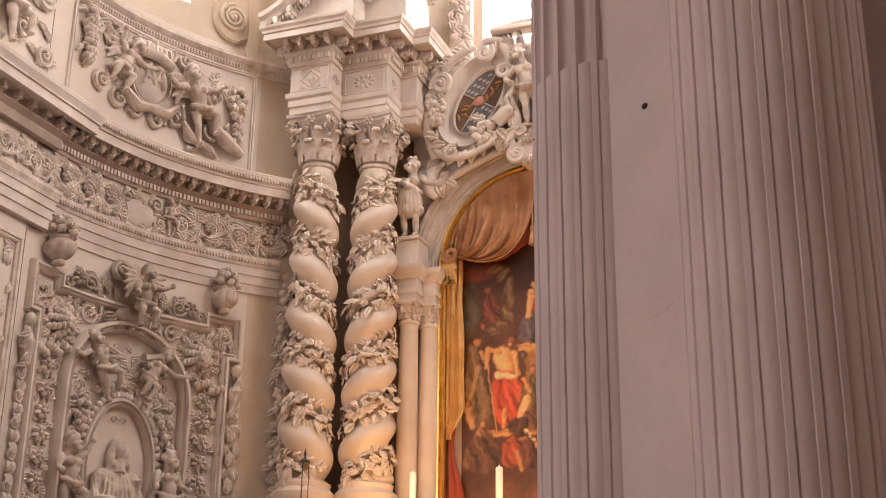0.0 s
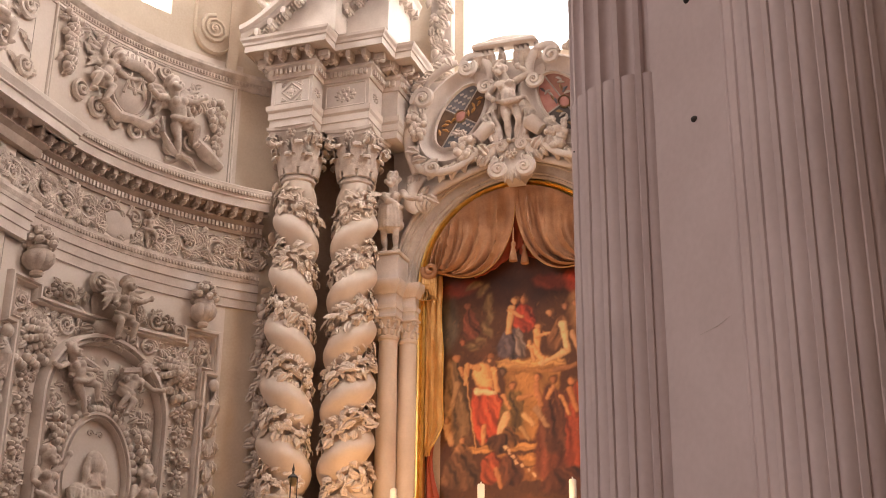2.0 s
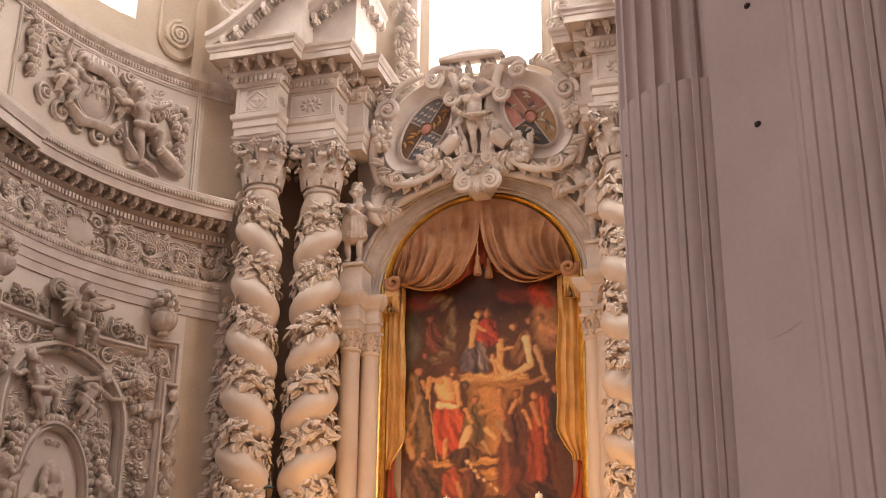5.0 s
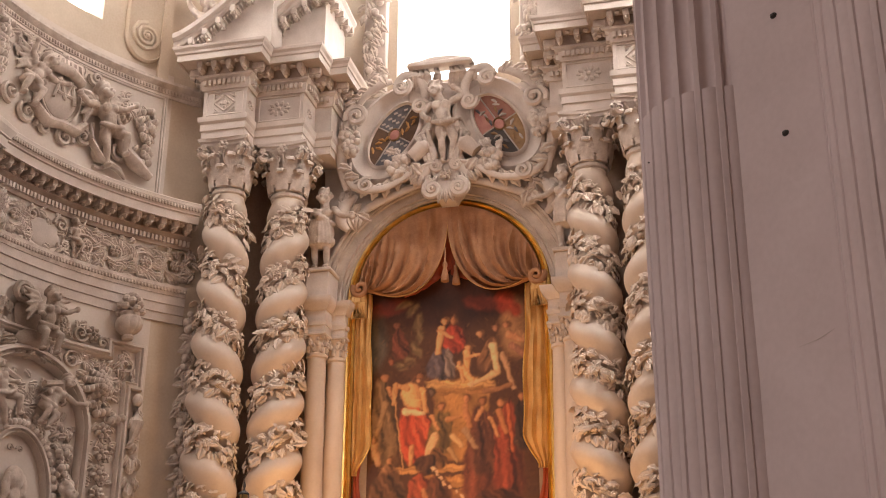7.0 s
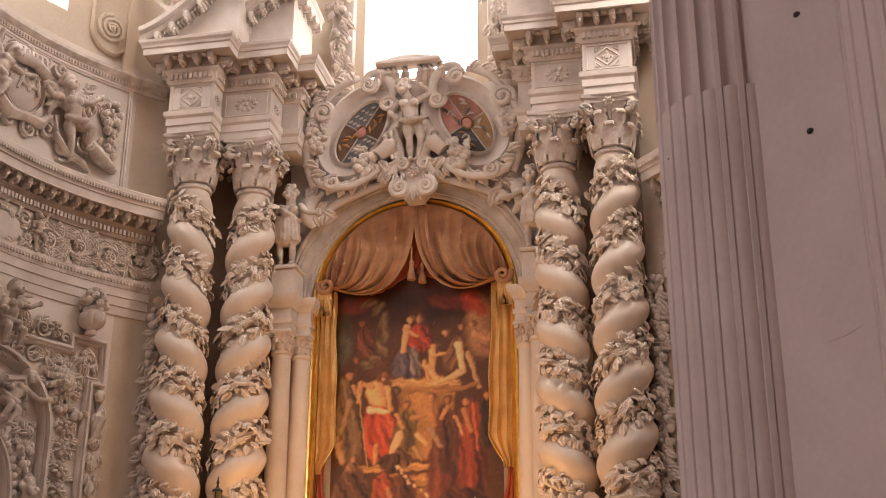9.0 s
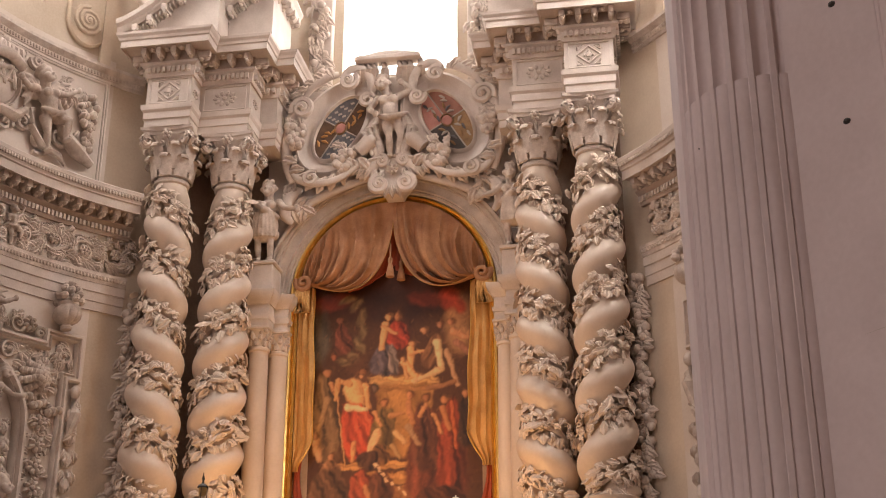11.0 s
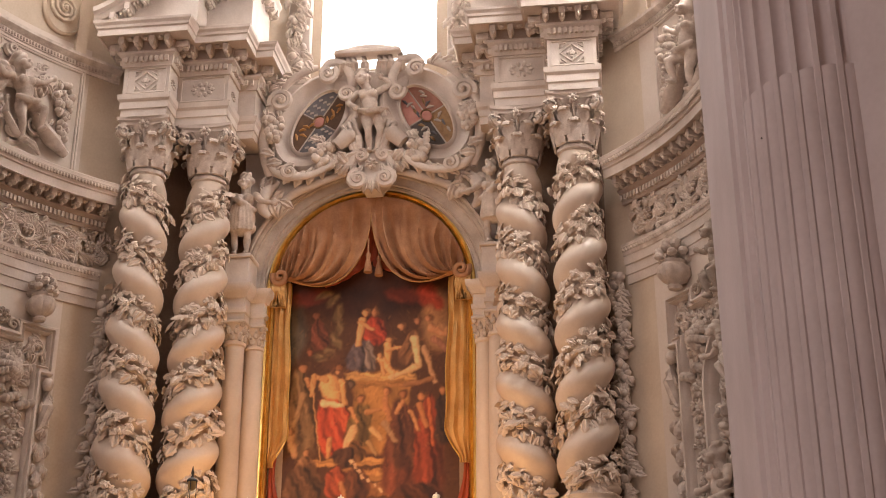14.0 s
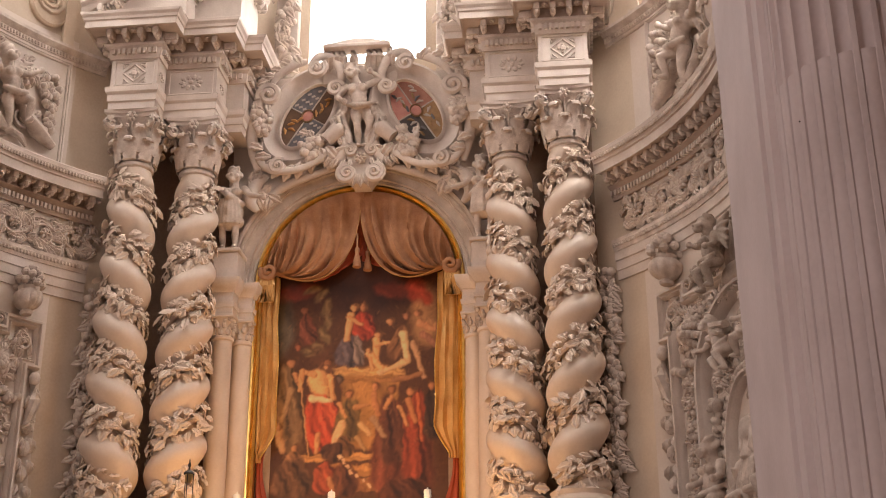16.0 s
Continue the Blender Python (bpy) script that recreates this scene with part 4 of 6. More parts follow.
me.from_pydata(vs.tolist(), [], fs.tolist())
att = me.color_attributes.new("pigment", "FLOAT_COLOR", "POINT")
att.data.foreach_set("color", np.concatenate([img.reshape(-1, 3), np.ones((NX * NZ, 1))], 1).ravel())
me.materials.append(PAINT)
part("canvas", me, PAINT, painting, "painted canvas")
outline = [(p[0], p[2]) for p in arch_path(1.51, 4.4, 0, 32, 8.48)]
part("stretcher_board", Geo().grid([[(x, y, z) for x, z in outline] for y in (1.56, 1.62)], True, True), CURTAIN, painting)

# ---- candles on the altar ----
mensa = solid("altar_table", Geo().box((-2.3, -0.9, 0), (2.3, 1.2, 3.0), 0.03).box((-1.9, 0.1, 3.0), (1.9, 1.3, 4.2), 0.02), STONE, "stone altar table with a stepped back ledge", "altar")
lantern = thing("lantern", (-0.30, -5.61, 0), "small dark iron lantern on tall thin rods before the altar", "lantern")
LZ = 4.10
part("lid", Geo().lathe([(0.05, LZ - 0.012), (0.05, LZ), (0.036, LZ + 0.015), (0.014, LZ + 0.028), (0.008, LZ + 0.05), (0.015, LZ + 0.07), (0.007, LZ + 0.10), (0.003, LZ + 0.13)], 12), IRON, lantern, "pointed iron lid", local=True)
part("glass_body", Geo().lathe([(0.02, LZ - 0.09), (0.034, LZ - 0.07), (0.038, LZ - 0.012)], 12), BRASS, lantern, local=True)
for k in range(3):
    a = radians(120 * k + 30)
    part("rod", Geo().tube([(0.042 * math.cos(a), 0.042 * math.sin(a), 0), (0.042 * math.cos(a), 0.042 * math.sin(a), LZ - 0.01)], 0.004, 5), IRON, lantern, local=True)
part("foot", Geo().lathe([(0.16, 0), (0.16, 0.03), (0.05, 0.07)], 14), IRON, lantern, local=True)
for x in (-1.17, 0.06, 1.29):
    c = thing("candle", (x, -0.75, 3.0), "tall white candle in a brass candlestick on the altar", "candle", "altar candles")
    part("candlestick", Geo().lathe([(0.16, 0), (0.16, 0.05), (0.06, 0.12), (0.04, 0.3), (0.07, 0.36), (0.035, 0.45), (0.035, 0.8), (0.09, 0.9), (0.09, 0.93), (0.05, 0.94)], 16), BRASS, c, "brass candlestick", local=True)
    part("wax", Geo().lathe([(0.048, 0.94), (0.048, 1.86), (0.04, 1.88), (0.012, 1.87), (0.008, 1.91)], 14), WAX, c, "white wax candle", local=True)


# ---- carved relief: pieces in flat panel coordinates (x along the wall, -y out of it, z up) ----
def scroll(g, x, z, r, hand=1, turns=1.5, a0=0.0, t=0.03, y=-0.02):
    g.tube(spiral((x, y, z), r, turns, a0, hand, 26, shrink=0.15, lift=(0, -t * 0.8, 0)), [t * (1 - 0.4 * i / 26) for i in range(27)], 6, up=(0, 1, 0))
    g.ball((x, y - t, z), (r * 0.2, t * 1.2, r * 0.2), 7, 4)
    return g


def leaf_on(g, x, z, ang, length, width, y=-0.03, curl=0.8, lobes=3):
    """A leaf lying on the panel, pointing at ang degrees."""
    a = radians(ang)
    m = frame_at((x, y, z), (0, -1, 0), (math.cos(a), -0.25, math.sin(a)))
    return g.join(leaf_geo(length, width, curl, lobes, 0.02), m)


def rosette_on(g, x, z, r, n=6, y=-0.03):
    for k in range(n):
        a = 2 * math.pi * k / n
        g.ball((x + 0.6 * r * math.cos(a), y, z + 0.6 * r * math.sin(a)), (r * 0.42, r * 0.35, r * 0.3), 7, 4, Matrix.Rotation(-a, 3, "Y"))
    g.ball((x, y - r * 0.25, z), r * 0.28, 7, 5)
    return g


def bunch(g, x, z, w, h, n, r=0.04, y=-0.06, rs=None):
    """Fruit hanging in a tapering bunch."""
    q = rs or rng
    for k in range(n):
        u = q.random()
        ww = w * (1 - 0.65 * u)
        g.ball((x + q.uniform(-ww, ww), y - q.uniform(0, 0.06), z - h * u), r * q.uniform(0.75, 1.2), 7, 5)
    return g


def artichoke(g, x, z, r):
    for row in range(5):
        rr = r * (1 - row * 0.2)
        for k in range(9 - row):
            a = 2 * math.pi * (k + 0.5 * (row % 2)) / (9 - row)
            g.ball((x + rr * math.cos(a) * 0.9, -0.03 - row * r * 0.15, z + rr * math.sin(a) * 0.9), (r * 0.24, r * 0.20, r * 0.24), 6, 4)
    return g


def vine(g, x0, x1, z, amp, n, seed=1, h=0.28, foliage=None, flowers=None):
    """A wave of acanthus with a scroll and flower in each bow."""
    q = random.Random(seed)
    foliage, flowers = foliage or g, flowers or g
    pitch = (x1 - x0) / n
    stem = []
    for i in range(n * 12 + 1):
        u = i / 12
        stem.append((x0 + pitch * u, -0.03, z + amp * math.sin(math.pi * u)))
    g.tube(stem, 0.026, 6, up=(0, 1, 0))
    for k in range(n):
        s = 1 if k % 2 == 0 else -1
        cx = x0 + pitch * (k + 0.5)
        scroll(g, cx, z - s * amp * 0.15, h * 0.62, s, 1.4, s * math.pi / 2, 0.028)
        rosette_on(flowers, cx, z - s * amp * 0.15, h * 0.26, 6, -0.05)
        for j in range(20):
            a = q.uniform(0, 360)
            rr = h * q.uniform(0.45, 0.85)
            leaf_on(foliage, cx + rr * math.cos(radians(a)) * 0.9, z + rr * math.sin(radians(a)) * 0.62, a + s * 70 + q.uniform(-30, 30), h * q.uniform(0.5, 0.8), h * 0.36, -0.03, q.uniform(0.5, 1.2))
        for j in range(9):
            leaf_on(foliage, cx + pitch * 0.5 + q.uniform(-0.08, 0.08), z + q.uniform(-h, h) * 0.6, q.uniform(0, 360), h * 0.6, h * 0.34, -0.04, 1.0)
    return g


def putto(h, arm_l, arm_r, leg_l, leg_r, wings=False, lean=0.0, cloth=False, head=(0, -0.04)):
    """A small plump statue of height h from its feet; arms and legs as (joint, end) offsets in body heights. Turned to -y."""
    g = Geo()
    hip, chest = Vector((0, -0.13, 0.47)), Vector((lean, -0.15, 0.65))
    sh = chest + Vector((lean * 0.4, 0, 0.08))
    g.ball(hip, (0.10, 0.088, 0.09), 14, 9)
    g.ball((hip + chest) / 2 + Vector((0, -0.02, 0)), (0.086, 0.082, 0.12), 14, 9)
    g.ball(chest, (0.104, 0.08, 0.095), 14, 9)
    for s in (-1, 1):
        g.ball(chest + Vector((s * 0.055, -0.07, 0.02)), (0.055, 0.04, 0.05), 8, 6)
    hd = sh + Vector((head[0], head[1], 0.135))
    g.tube([sh, (sh + hd) / 2, hd], [0.06, 0.055, 0.06], 8)
    g.ball(hd, (0.070, 0.080, 0.088), 14, 9)
    g.ball(hd + Vector((0, -0.095, -0.01)), (0.018, 0.03, 0.022), 6, 5)
    g.ball(hd + Vector((0, -0.07, -0.065)), (0.045, 0.04, 0.035), 8, 6)
    for s in (-1, 1):
        g.ball(hd + Vector((s * 0.045, -0.07, -0.025)), (0.035, 0.035, 0.035), 8, 6)
    for k in range(26):
        a, up = k * 2.4, (k % 7) / 7
        rr = 0.070 * math.cos(up * 1.25)
        g.ball(hd + Vector((rr * math.cos(a), 0.025 + rr * math.sin(a) * 0.9, 0.02 + 0.10 * math.sin(up * 1.35))), 0.031, 6, 4)
    for s, (el, ha) in ((-1, arm_l), (1, arm_r)):
        p = sh + Vector((s * 0.12, 0, -0.01))
        e, w = p + Vector(el), p + Vector(ha)
        g.tube([p, (p + e) / 2, e], [0.042, 0.042, 0.030], 9)
        g.ball(e, 0.031, 8, 6)
        g.tube([e, (e * 2 + w) / 3, w], [0.030, 0.034, 0.020], 9)
        g.ball(w, (0.037, 0.036, 0.042), 8, 6)
        g.ball(p, 0.045, 8, 6)
        if wings:
            for j in range(5):
                q0 = chest + Vector((s * 0.06, 0.06, 0.08 - j * 0.02))
                g.tube([q0, q0 + Vector((s * 0.12, 0.0, 0.12 - j * 0.03)), q0 + Vector((s * (0.32 - j * 0.03), 0.0, 0.17 - j * 0.08))], [0.035, 0.052, 0.014], 6)
    for s, (kn, ft) in ((-1, leg_l), (1, leg_r)):
        p = hip + Vector((s * 0.065, 0, -0.04))
        k2, f2 = p + Vector(kn), p + Vector(ft)
        g.tube([p, p * 0.55 + k2 * 0.45, k2], [0.063, 0.060, 0.039], 10)
        g.ball(k2, 0.040, 8, 6)
        g.tube([k2, k2 * 0.6 + f2 * 0.4, f2], [0.038, 0.043, 0.023], 9)
        g.ball(f2 + Vector((0, -0.03, -0.012)), (0.036, 0.06, 0.028), 8, 5)
    if cloth:
        g.ball((0, -0.14, 0.44), (0.15, 0.125, 0.17), 14, 9)
        g.ball((0, -0.14, 0.33), (0.165, 0.13, 0.09), 14, 7)
        for k in range(7):
            x = -0.12 + 0.04 * k
            g.tube([(x * 0.8, -0.25, 0.58), (x, -0.265 + abs(x) * 0.4, 0.44), (x * 1.15, -0.26 + abs(x) * 0.4, 0.27)], [0.014, 0.02, 0.016], 6)
        g.tube([(-0.14, -0.2, 0.72), (0, -0.27, 0.6), (0.16, -0.16, 0.52)], [0.03, 0.045, 0.03], 6)
    else:
        g.tube([(-0.15, -0.16, 0.50), (-0.03, -0.25, 0.43), (0.09, -0.23, 0.45), (0.16, -0.12, 0.52), (0.22, -0.06, 0.36)], [0.025, 0.034, 0.034, 0.03, 0.02], 7)
    g.v = [(x * h, y * h, z * h) for x, y, z in g.v]
    return g


ARM_UP = ((0.10, -0.02, 0.08), (0.14, -0.06, 0.22))
ARM_DOWN = ((0.04, -0.03, -0.13), (0.10, -0.12, -0.18))
ARM_OUT = ((0.14, -0.03, -0.02), (0.27, -0.06, 0.05))
LEG = ((0.01, -0.04, -0.20), (0.0, 0.0, -0.40))
LEG_BENT = ((0.06, -0.14, -0.08), (0.05, -0.08, -0.28))


def flip(limb):
    return tuple((-x, y, z) for x, y, z in limb)


def fused(ob, voxel):
    """Melt the overlapping forms of a carved figure into one skin."""
    md = ob.modifiers.new("fuse", "REMESH")
    md.mode, md.voxel_size, md.use_smooth_shade = "VOXEL", voxel, True
    sm = ob.modifiers.new("soften", "SMOOTH")
    sm.factor, sm.iterations = 0.5, 1
    return ob


def shifted(g, x=0.0, y=0.0, z=0.0, turn=0.0, mirror=False):
    m = Matrix.Translation((x, y, z)) @ Matrix.Rotation(radians(turn), 4, "Y")
    g.v = [tuple(m @ Vector((-p[0] if mirror else p[0], p[1], p[2]))) for p in g.v]
    return g


def frame_strip(g, pts, w, d, closed=False):
    """A flat moulding with a raised edge along a polyline of (x, z)."""
    n = len(pts)
    rows = []
    for i in range(n):
        p = Vector(pts[i])
        a = (p - Vector(pts[i - 1])).normalized() if i or closed else None
        b = (Vector(pts[(i + 1) % n]) - p).normalized() if i < n - 1 or closed else None
        a, b = a or b, b or a
        na, nb = Vector((-a.y, a.x)), Vector((-b.y, b.x))
        mid = (na + nb).normalized()
        k = 1 / max(mid.dot(na), 0.3)
        prof = ((-0.5, 0.01), (-0.5, -d * 0.7), (-0.35, -d), (-0.1, -d), (0.0, -d * 0.55), (0.2, -d * 0.55), (0.32, -d * 0.9), (0.5, -d * 0.6), (0.5, 0.01))
        rows.append([(p.x + mid.x * k * w * o, y, p.y + mid.y * k * w * o) for o, y in prof])
    if closed:
        rows.append(rows[0])
    return g.grid(rows, True, not closed)


def dense(pts, step=0.12):
    """More points along a polyline, so that it bends with the wall."""
    out = [pts[0]]
    for a, b in zip(pts, pts[1:]):
        n = max(1, int(math.dist(a, b) / step))
        out += [(a[0] + (b[0] - a[0]) * i / n, a[1] + (b[1] - a[1]) * i / n) for i in range(1, n + 1)]
    return out


def oval(cx, cz, a, b, n=40):
    return [(cx + a * math.cos(2 * math.pi * i / n), cz + b * math.sin(2 * math.pi * i / n)) for i in range(n)]


def bust(g, x, z, h):
    """A plain half-length figure in low relief, with long hair and a mantle."""
    hz = z + h * 0.76
    g.ball((x, -0.08, hz), (h * 0.095, 0.075, h * 0.135), 14, 9)
    g.ball((x, -0.04, hz + h * 0.03), (h * 0.125, 0.06, h * 0.135), 14, 9)
    for s in (-1, 1):
        g.tube([(x + s * h * 0.09, -0.07, hz + h * 0.06), (x + s * h * 0.125, -0.07, hz - h * 0.06), (x + s * h * 0.11, -0.08, hz - h * 0.17), (x + s * h * 0.15, -0.07, hz - h * 0.25)], [h * 0.03, h * 0.042, h * 0.045, h * 0.02], 7)
    g.ball((x, -0.10, hz - h * 0.125), (h * 0.05, 0.035, h * 0.06), 8, 6)
    g.tube([(x, -0.05, z + h * 0.5), (x, -0.06, z + h * 0.66)], [h * 0.10, h * 0.06], 9)
    g.ball((x, -0.04, z + h * 0.30), (h * 0.27, 0.11, h * 0.26), 16, 9)
    for s in (-1, 1):
        g.ball((x + s * h * 0.20, -0.05, z + h * 0.44), (h * 0.11, 0.08, h * 0.09), 10, 7)
        g.tube([(x + s * h * 0.26, -0.06, z + h * 0.44), (x + s * h * 0.34, -0.10, z + h * 0.16), (x + s * h * 0.12, -0.17, z + h * 0.16)], [h * 0.085, h * 0.085, h * 0.05], 9)
        g.ball((x + s * h * 0.10, -0.18, z + h * 0.17), (h * 0.05, 0.04, h * 0.04), 8, 6)
    for k in range(7):
        u = k / 6
        g.tube([(x + h * (-0.20 + 0.30 * u), -0.12, z + h * (0.48 - 0.03 * u)), (x + h * (-0.22 + 0.36 * u), -0.15, z + h * 0.28), (x + h * (-0.28 + 0.52 * u), -0.13, z + h * 0.04)], h * 0.017, 5)
    return g


def urn(g, x, z, h, heap=False):
    """The bowl of an urn, or the fruit heaped on it."""
    prof = [(0.10, 0.0), (0.12, 0.05), (0.09, 0.10), (0.19, 0.17), (0.24, 0.25), (0.255, 0.34), (0.24, 0.43), (0.19, 0.50), (0.20, 0.54), (0.20, 0.57), (0.1, 0.6)]
    u = Geo()
    if not heap:  # a ribbed bowl
        rows = []
        for r, zz in prof:
            rib = 0.10 if 0.15 < zz < 0.48 else 0.0
            rows.append([(h * r * (1 + rib * abs(math.sin(4.5 * 2 * math.pi * j / 54))) * math.cos(2 * math.pi * j / 54), h * r * (1 + rib * abs(math.sin(4.5 * 2 * math.pi * j / 54))) * math.sin(2 * math.pi * j / 54), zz * h) for j in range(54)])
        u.grid(rows, True, True)
    for k in range(16 if heap else 0):
        a, rr = 2.4 * k, 0.07 * math.sqrt(k)
        u.ball((rr * h * math.cos(a), rr * h * math.sin(a), (0.98 - 0.026 * k) * h), 0.085 * h, 7, 5)
    return g.join(u, Matrix.Translation((x, -0.14, z)))


SIDE_MID, SIDE_PANEL = {-1: 68.0, 1: 71.0}, {-1: 69.4, 1: 71.6}
LW = math.radians(1) * R  # metres of wall in a degree
for s in (-1, 1):
    # x grows towards the altar on the left wall; on the right wall it is mirrored
    MID, PANEL_MID = SIDE_MID[s], SIDE_PANEL[s]
    bend = (lambda p, s=s, PANEL_MID=PANEL_MID: on_wall(s * (PANEL_MID - math.degrees(p[0] / R)), p[2], -p[1] * 1.3))
    base = on_wall(s * PANEL_MID, 3.4)

    def rel(name, g, parent, label="", mat=RELIEF, smooth=45):
        return part(name, g.mapped(bend), mat, parent, label, smooth)

    # large panel with an arched niche and an oval medallion
    panel = thing("wall_panel", base, "carved stucco wall panel with arched niche, oval medallion and fruit", "relief panel", "wall panels")
    out = [(1.62, 3.0), (1.62, 6.82), (1.80, 6.82), (1.80, 7.40), (1.30, 7.40), (1.30, 7.22), (-1.30, 7.22), (-1.30, 7.40), (-1.80, 7.40), (-1.80, 6.82), (-1.62, 6.82), (-1.62, 3.0)]  # outline with ears
    rel("outer_moulding", frame_strip(Geo(), dense(out), 0.12, 0.09), panel, mat=STUCCO)
    arch = [(1.02, 3.0), (1.02, 5.95)] + [(1.02 * math.cos(math.pi * i / 24), 5.95 + 1.0 * math.sin(math.pi * i / 24)) for i in range(1, 24)] + [(-1.02, 5.95), (-1.02, 3.0)]
    rel("arch_moulding", frame_strip(Geo(), dense(arch), 0.16, 0.14), panel, "raised arched moulding", STUCCO)
    oo = oval(0.0, 4.95, 0.56, 0.92)
    rel("medallion_ring", frame_strip(Geo(), oo, 0.12, 0.10, True), panel, "oval medallion ring", STUCCO)
    g = Geo()
    for x, z in oval(0.0, 4.95, 0.66, 1.02, 54):
        g.ball((x, -0.06, z), (0.055, 0.045, 0.055), 7, 5)
    rel("bead_ring", g, panel)
    fused(rel("bust", shifted(bust(Geo(), 0.0, 4.28, 1.2), 0, -0.02, 0), panel, "plain half-length figure in low relief"), 0.014)
    g = Geo()
    scroll(g, -0.08, 5.62, 0.06, 1, 1.2, 0, 0.012)
    scroll(g, 0.08, 5.62, 0.06, -1, 1.2, math.pi, 0.012)
    rel("small_scrolls", g, panel)
    # strips of flowers between arch and outer moulding
    q = random.Random(11)
    for side in (-1, 1):
        g = Geo()
        z = 3.1
        while z < 6.1:
            rosette_on(g, side * 1.33, z, 0.13, 7, -0.03)
            for k in range(5):
                a = q.uniform(0, 360)
                leaf_on(g, side * 1.33 + 0.12 * math.cos(radians(a)), z + 0.14 + 0.10 * math.sin(radians(a)), a, 0.16, 0.09, -0.03, 1.0)
            scroll(g, side * 1.33 + 0.06, z + 0.17, 0.09, side, 1.2, 0, 0.02)
            z += 0.30
        rel("flower_strip", g, panel)
        g = artichoke(Geo(), side * 1.18, 6.72, 0.24)
        for k in range(12):
            a = 30 * k
            leaf_on(g, side * 1.18 + 0.22 * math.cos(radians(a)), 6.72 + 0.22 * math.sin(radians(a)), a + q.uniform(-20, 20), 0.2, 0.12, -0.03, 1.0)
        for k in range(9):
            g.ball((side * (0.95 + 0.08 * k), -0.05, 6.38 + 0.05 * (k % 3) - 0.02 * k), 0.065, 7, 5)
        rel("fruit_corner", g, panel, "artichoke with leaves and fruit")
        g = Geo()
        scroll(g, side * 0.72, 7.02, 0.15, side, 1.5, 0, 0.03)
        scroll(g, side * 0.42, 7.08, 0.11, -side, 1.4, 1, 0.025)
        scroll(g, side * 1.58, 7.12, 0.14, -side, 1.4, 2, 0.03)
        for k in range(26):
            leaf_on(g, side * q.uniform(0.35, 1.7), q.uniform(6.98, 7.22), q.uniform(0, 360), 0.17, 0.1, -0.03, 1.0)
        for k in range(14):
            leaf_on(g, side * q.uniform(1.45, 1.72), q.uniform(6.75, 7.3), q.uniform(0, 360), 0.18, 0.11, -0.03, 1.0)
        rel("scroll_strip", g, panel)
        # leafy spray on top of the panel
        g = Geo()
        for k in range(18):
            leaf_on(g, side * q.uniform(0.4, 1.0), 7.32 + q.uniform(0, 0.22) * (1.2 - abs(k - 9) / 12), q.uniform(20, 160), 0.2, 0.12, -0.05, 0.9)
        scroll(g, side * 0.78, 7.42, 0.13, -side, 1.5, 0, 0.03, -0.06)
        scroll(g, side * 1.16, 7.36, 0.09, side, 1.4, 0, 0.025, -0.06)
        rosette_on(g, side * 0.98, 7.45, 0.12, 7, -0.07)
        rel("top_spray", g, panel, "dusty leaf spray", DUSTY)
        # hanging herm strips outside the panel
        g = Geo()
        g.ball((side * 1.80, -0.07, 6.62), (0.08, 0.07, 0.10), 8, 6)
        g.tube([(side * 1.80, -0.05, 6.55), (side * 1.82, -0.07, 6.3), (side * 1.78, -0.06, 6.0)], [0.05, 0.10, 0.05], 8)
        for k in range(9):
            leaf_on(g, side * 1.80 + q.uniform(-0.06, 0.06), 6.0 + 0.06 * k, q.uniform(180, 360), 0.18, 0.11, -0.09, 1.0)
        for z in (5.85, 5.55, 5.2, 4.8, 4.4):
            leaf_on(g, side * 1.80, z, 90, 0.26, 0.18, -0.05, 0.8)
            leaf_on(g, side * 1.74, z - 0.05, 250, 0.22, 0.14, -0.05, 1.0)
            leaf_on(g, side * 1.86, z - 0.05, 290, 0.22, 0.14, -0.05, 1.0)
            scroll(g, side * 1.80, z + 0.05, 0.08, side, 1.3, 0, 0.025)
        rel("herm_strip", g, panel, "hanging strip of carved ornament")
        # figures beside the medallion
        f = shifted(putto(1.25, flip(ARM_DOWN), ARM_UP if side < 0 else ARM_DOWN, LEG, LEG_BENT, False, 0.03 * side), side * 0.84, 0.06, 4.05, 0, side > 0)
        fused(rel("relief_figure", f, panel, "plain standing figure in relief"), 0.016)
        g = Geo()
        for k in range(26):
            g.ball((side * (0.80 + q.uniform(-0.12, 0.10)), -0.05, q.uniform(3.2, 4.05)), q.uniform(0.04, 0.07), 7, 5)
        for k in range(26):
            leaf_on(g, side * (0.82 + q.uniform(-0.12, 0.1)), q.uniform(3.2, 4.1), q.uniform(0, 360), 0.17, 0.11, -0.04, 1.0)
        for k in range(22):
            leaf_on(g, side * q.uniform(0.62, 0.9), q.uniform(5.25, 6.0), q.uniform(0, 360), 0.2, 0.12, -0.04, 1.0)
        bunch(g, side * 0.72, 5.75, 0.13, 0.4, 16, 0.05, -0.06, q)
        rel("fruit_cluster", g, panel)
    g = Geo()
    for k in range(90):
        a = q.uniform(0, math.pi)
        rr = q.uniform(0.55, 0.95)
        leaf_on(g, rr * math.cos(a), 5.75 + rr * math.sin(a) * 0.95, q.uniform(0, 360), 0.17, 0.11, -0.01, 0.8)
    for k in range(110):
        x = q.choice((-1, 1)) * q.uniform(1.16, 1.52)
        leaf_on(g, x, q.uniform(3.2, 6.6), q.uniform(0, 360), 0.15, 0.1, -0.01, 0.8)
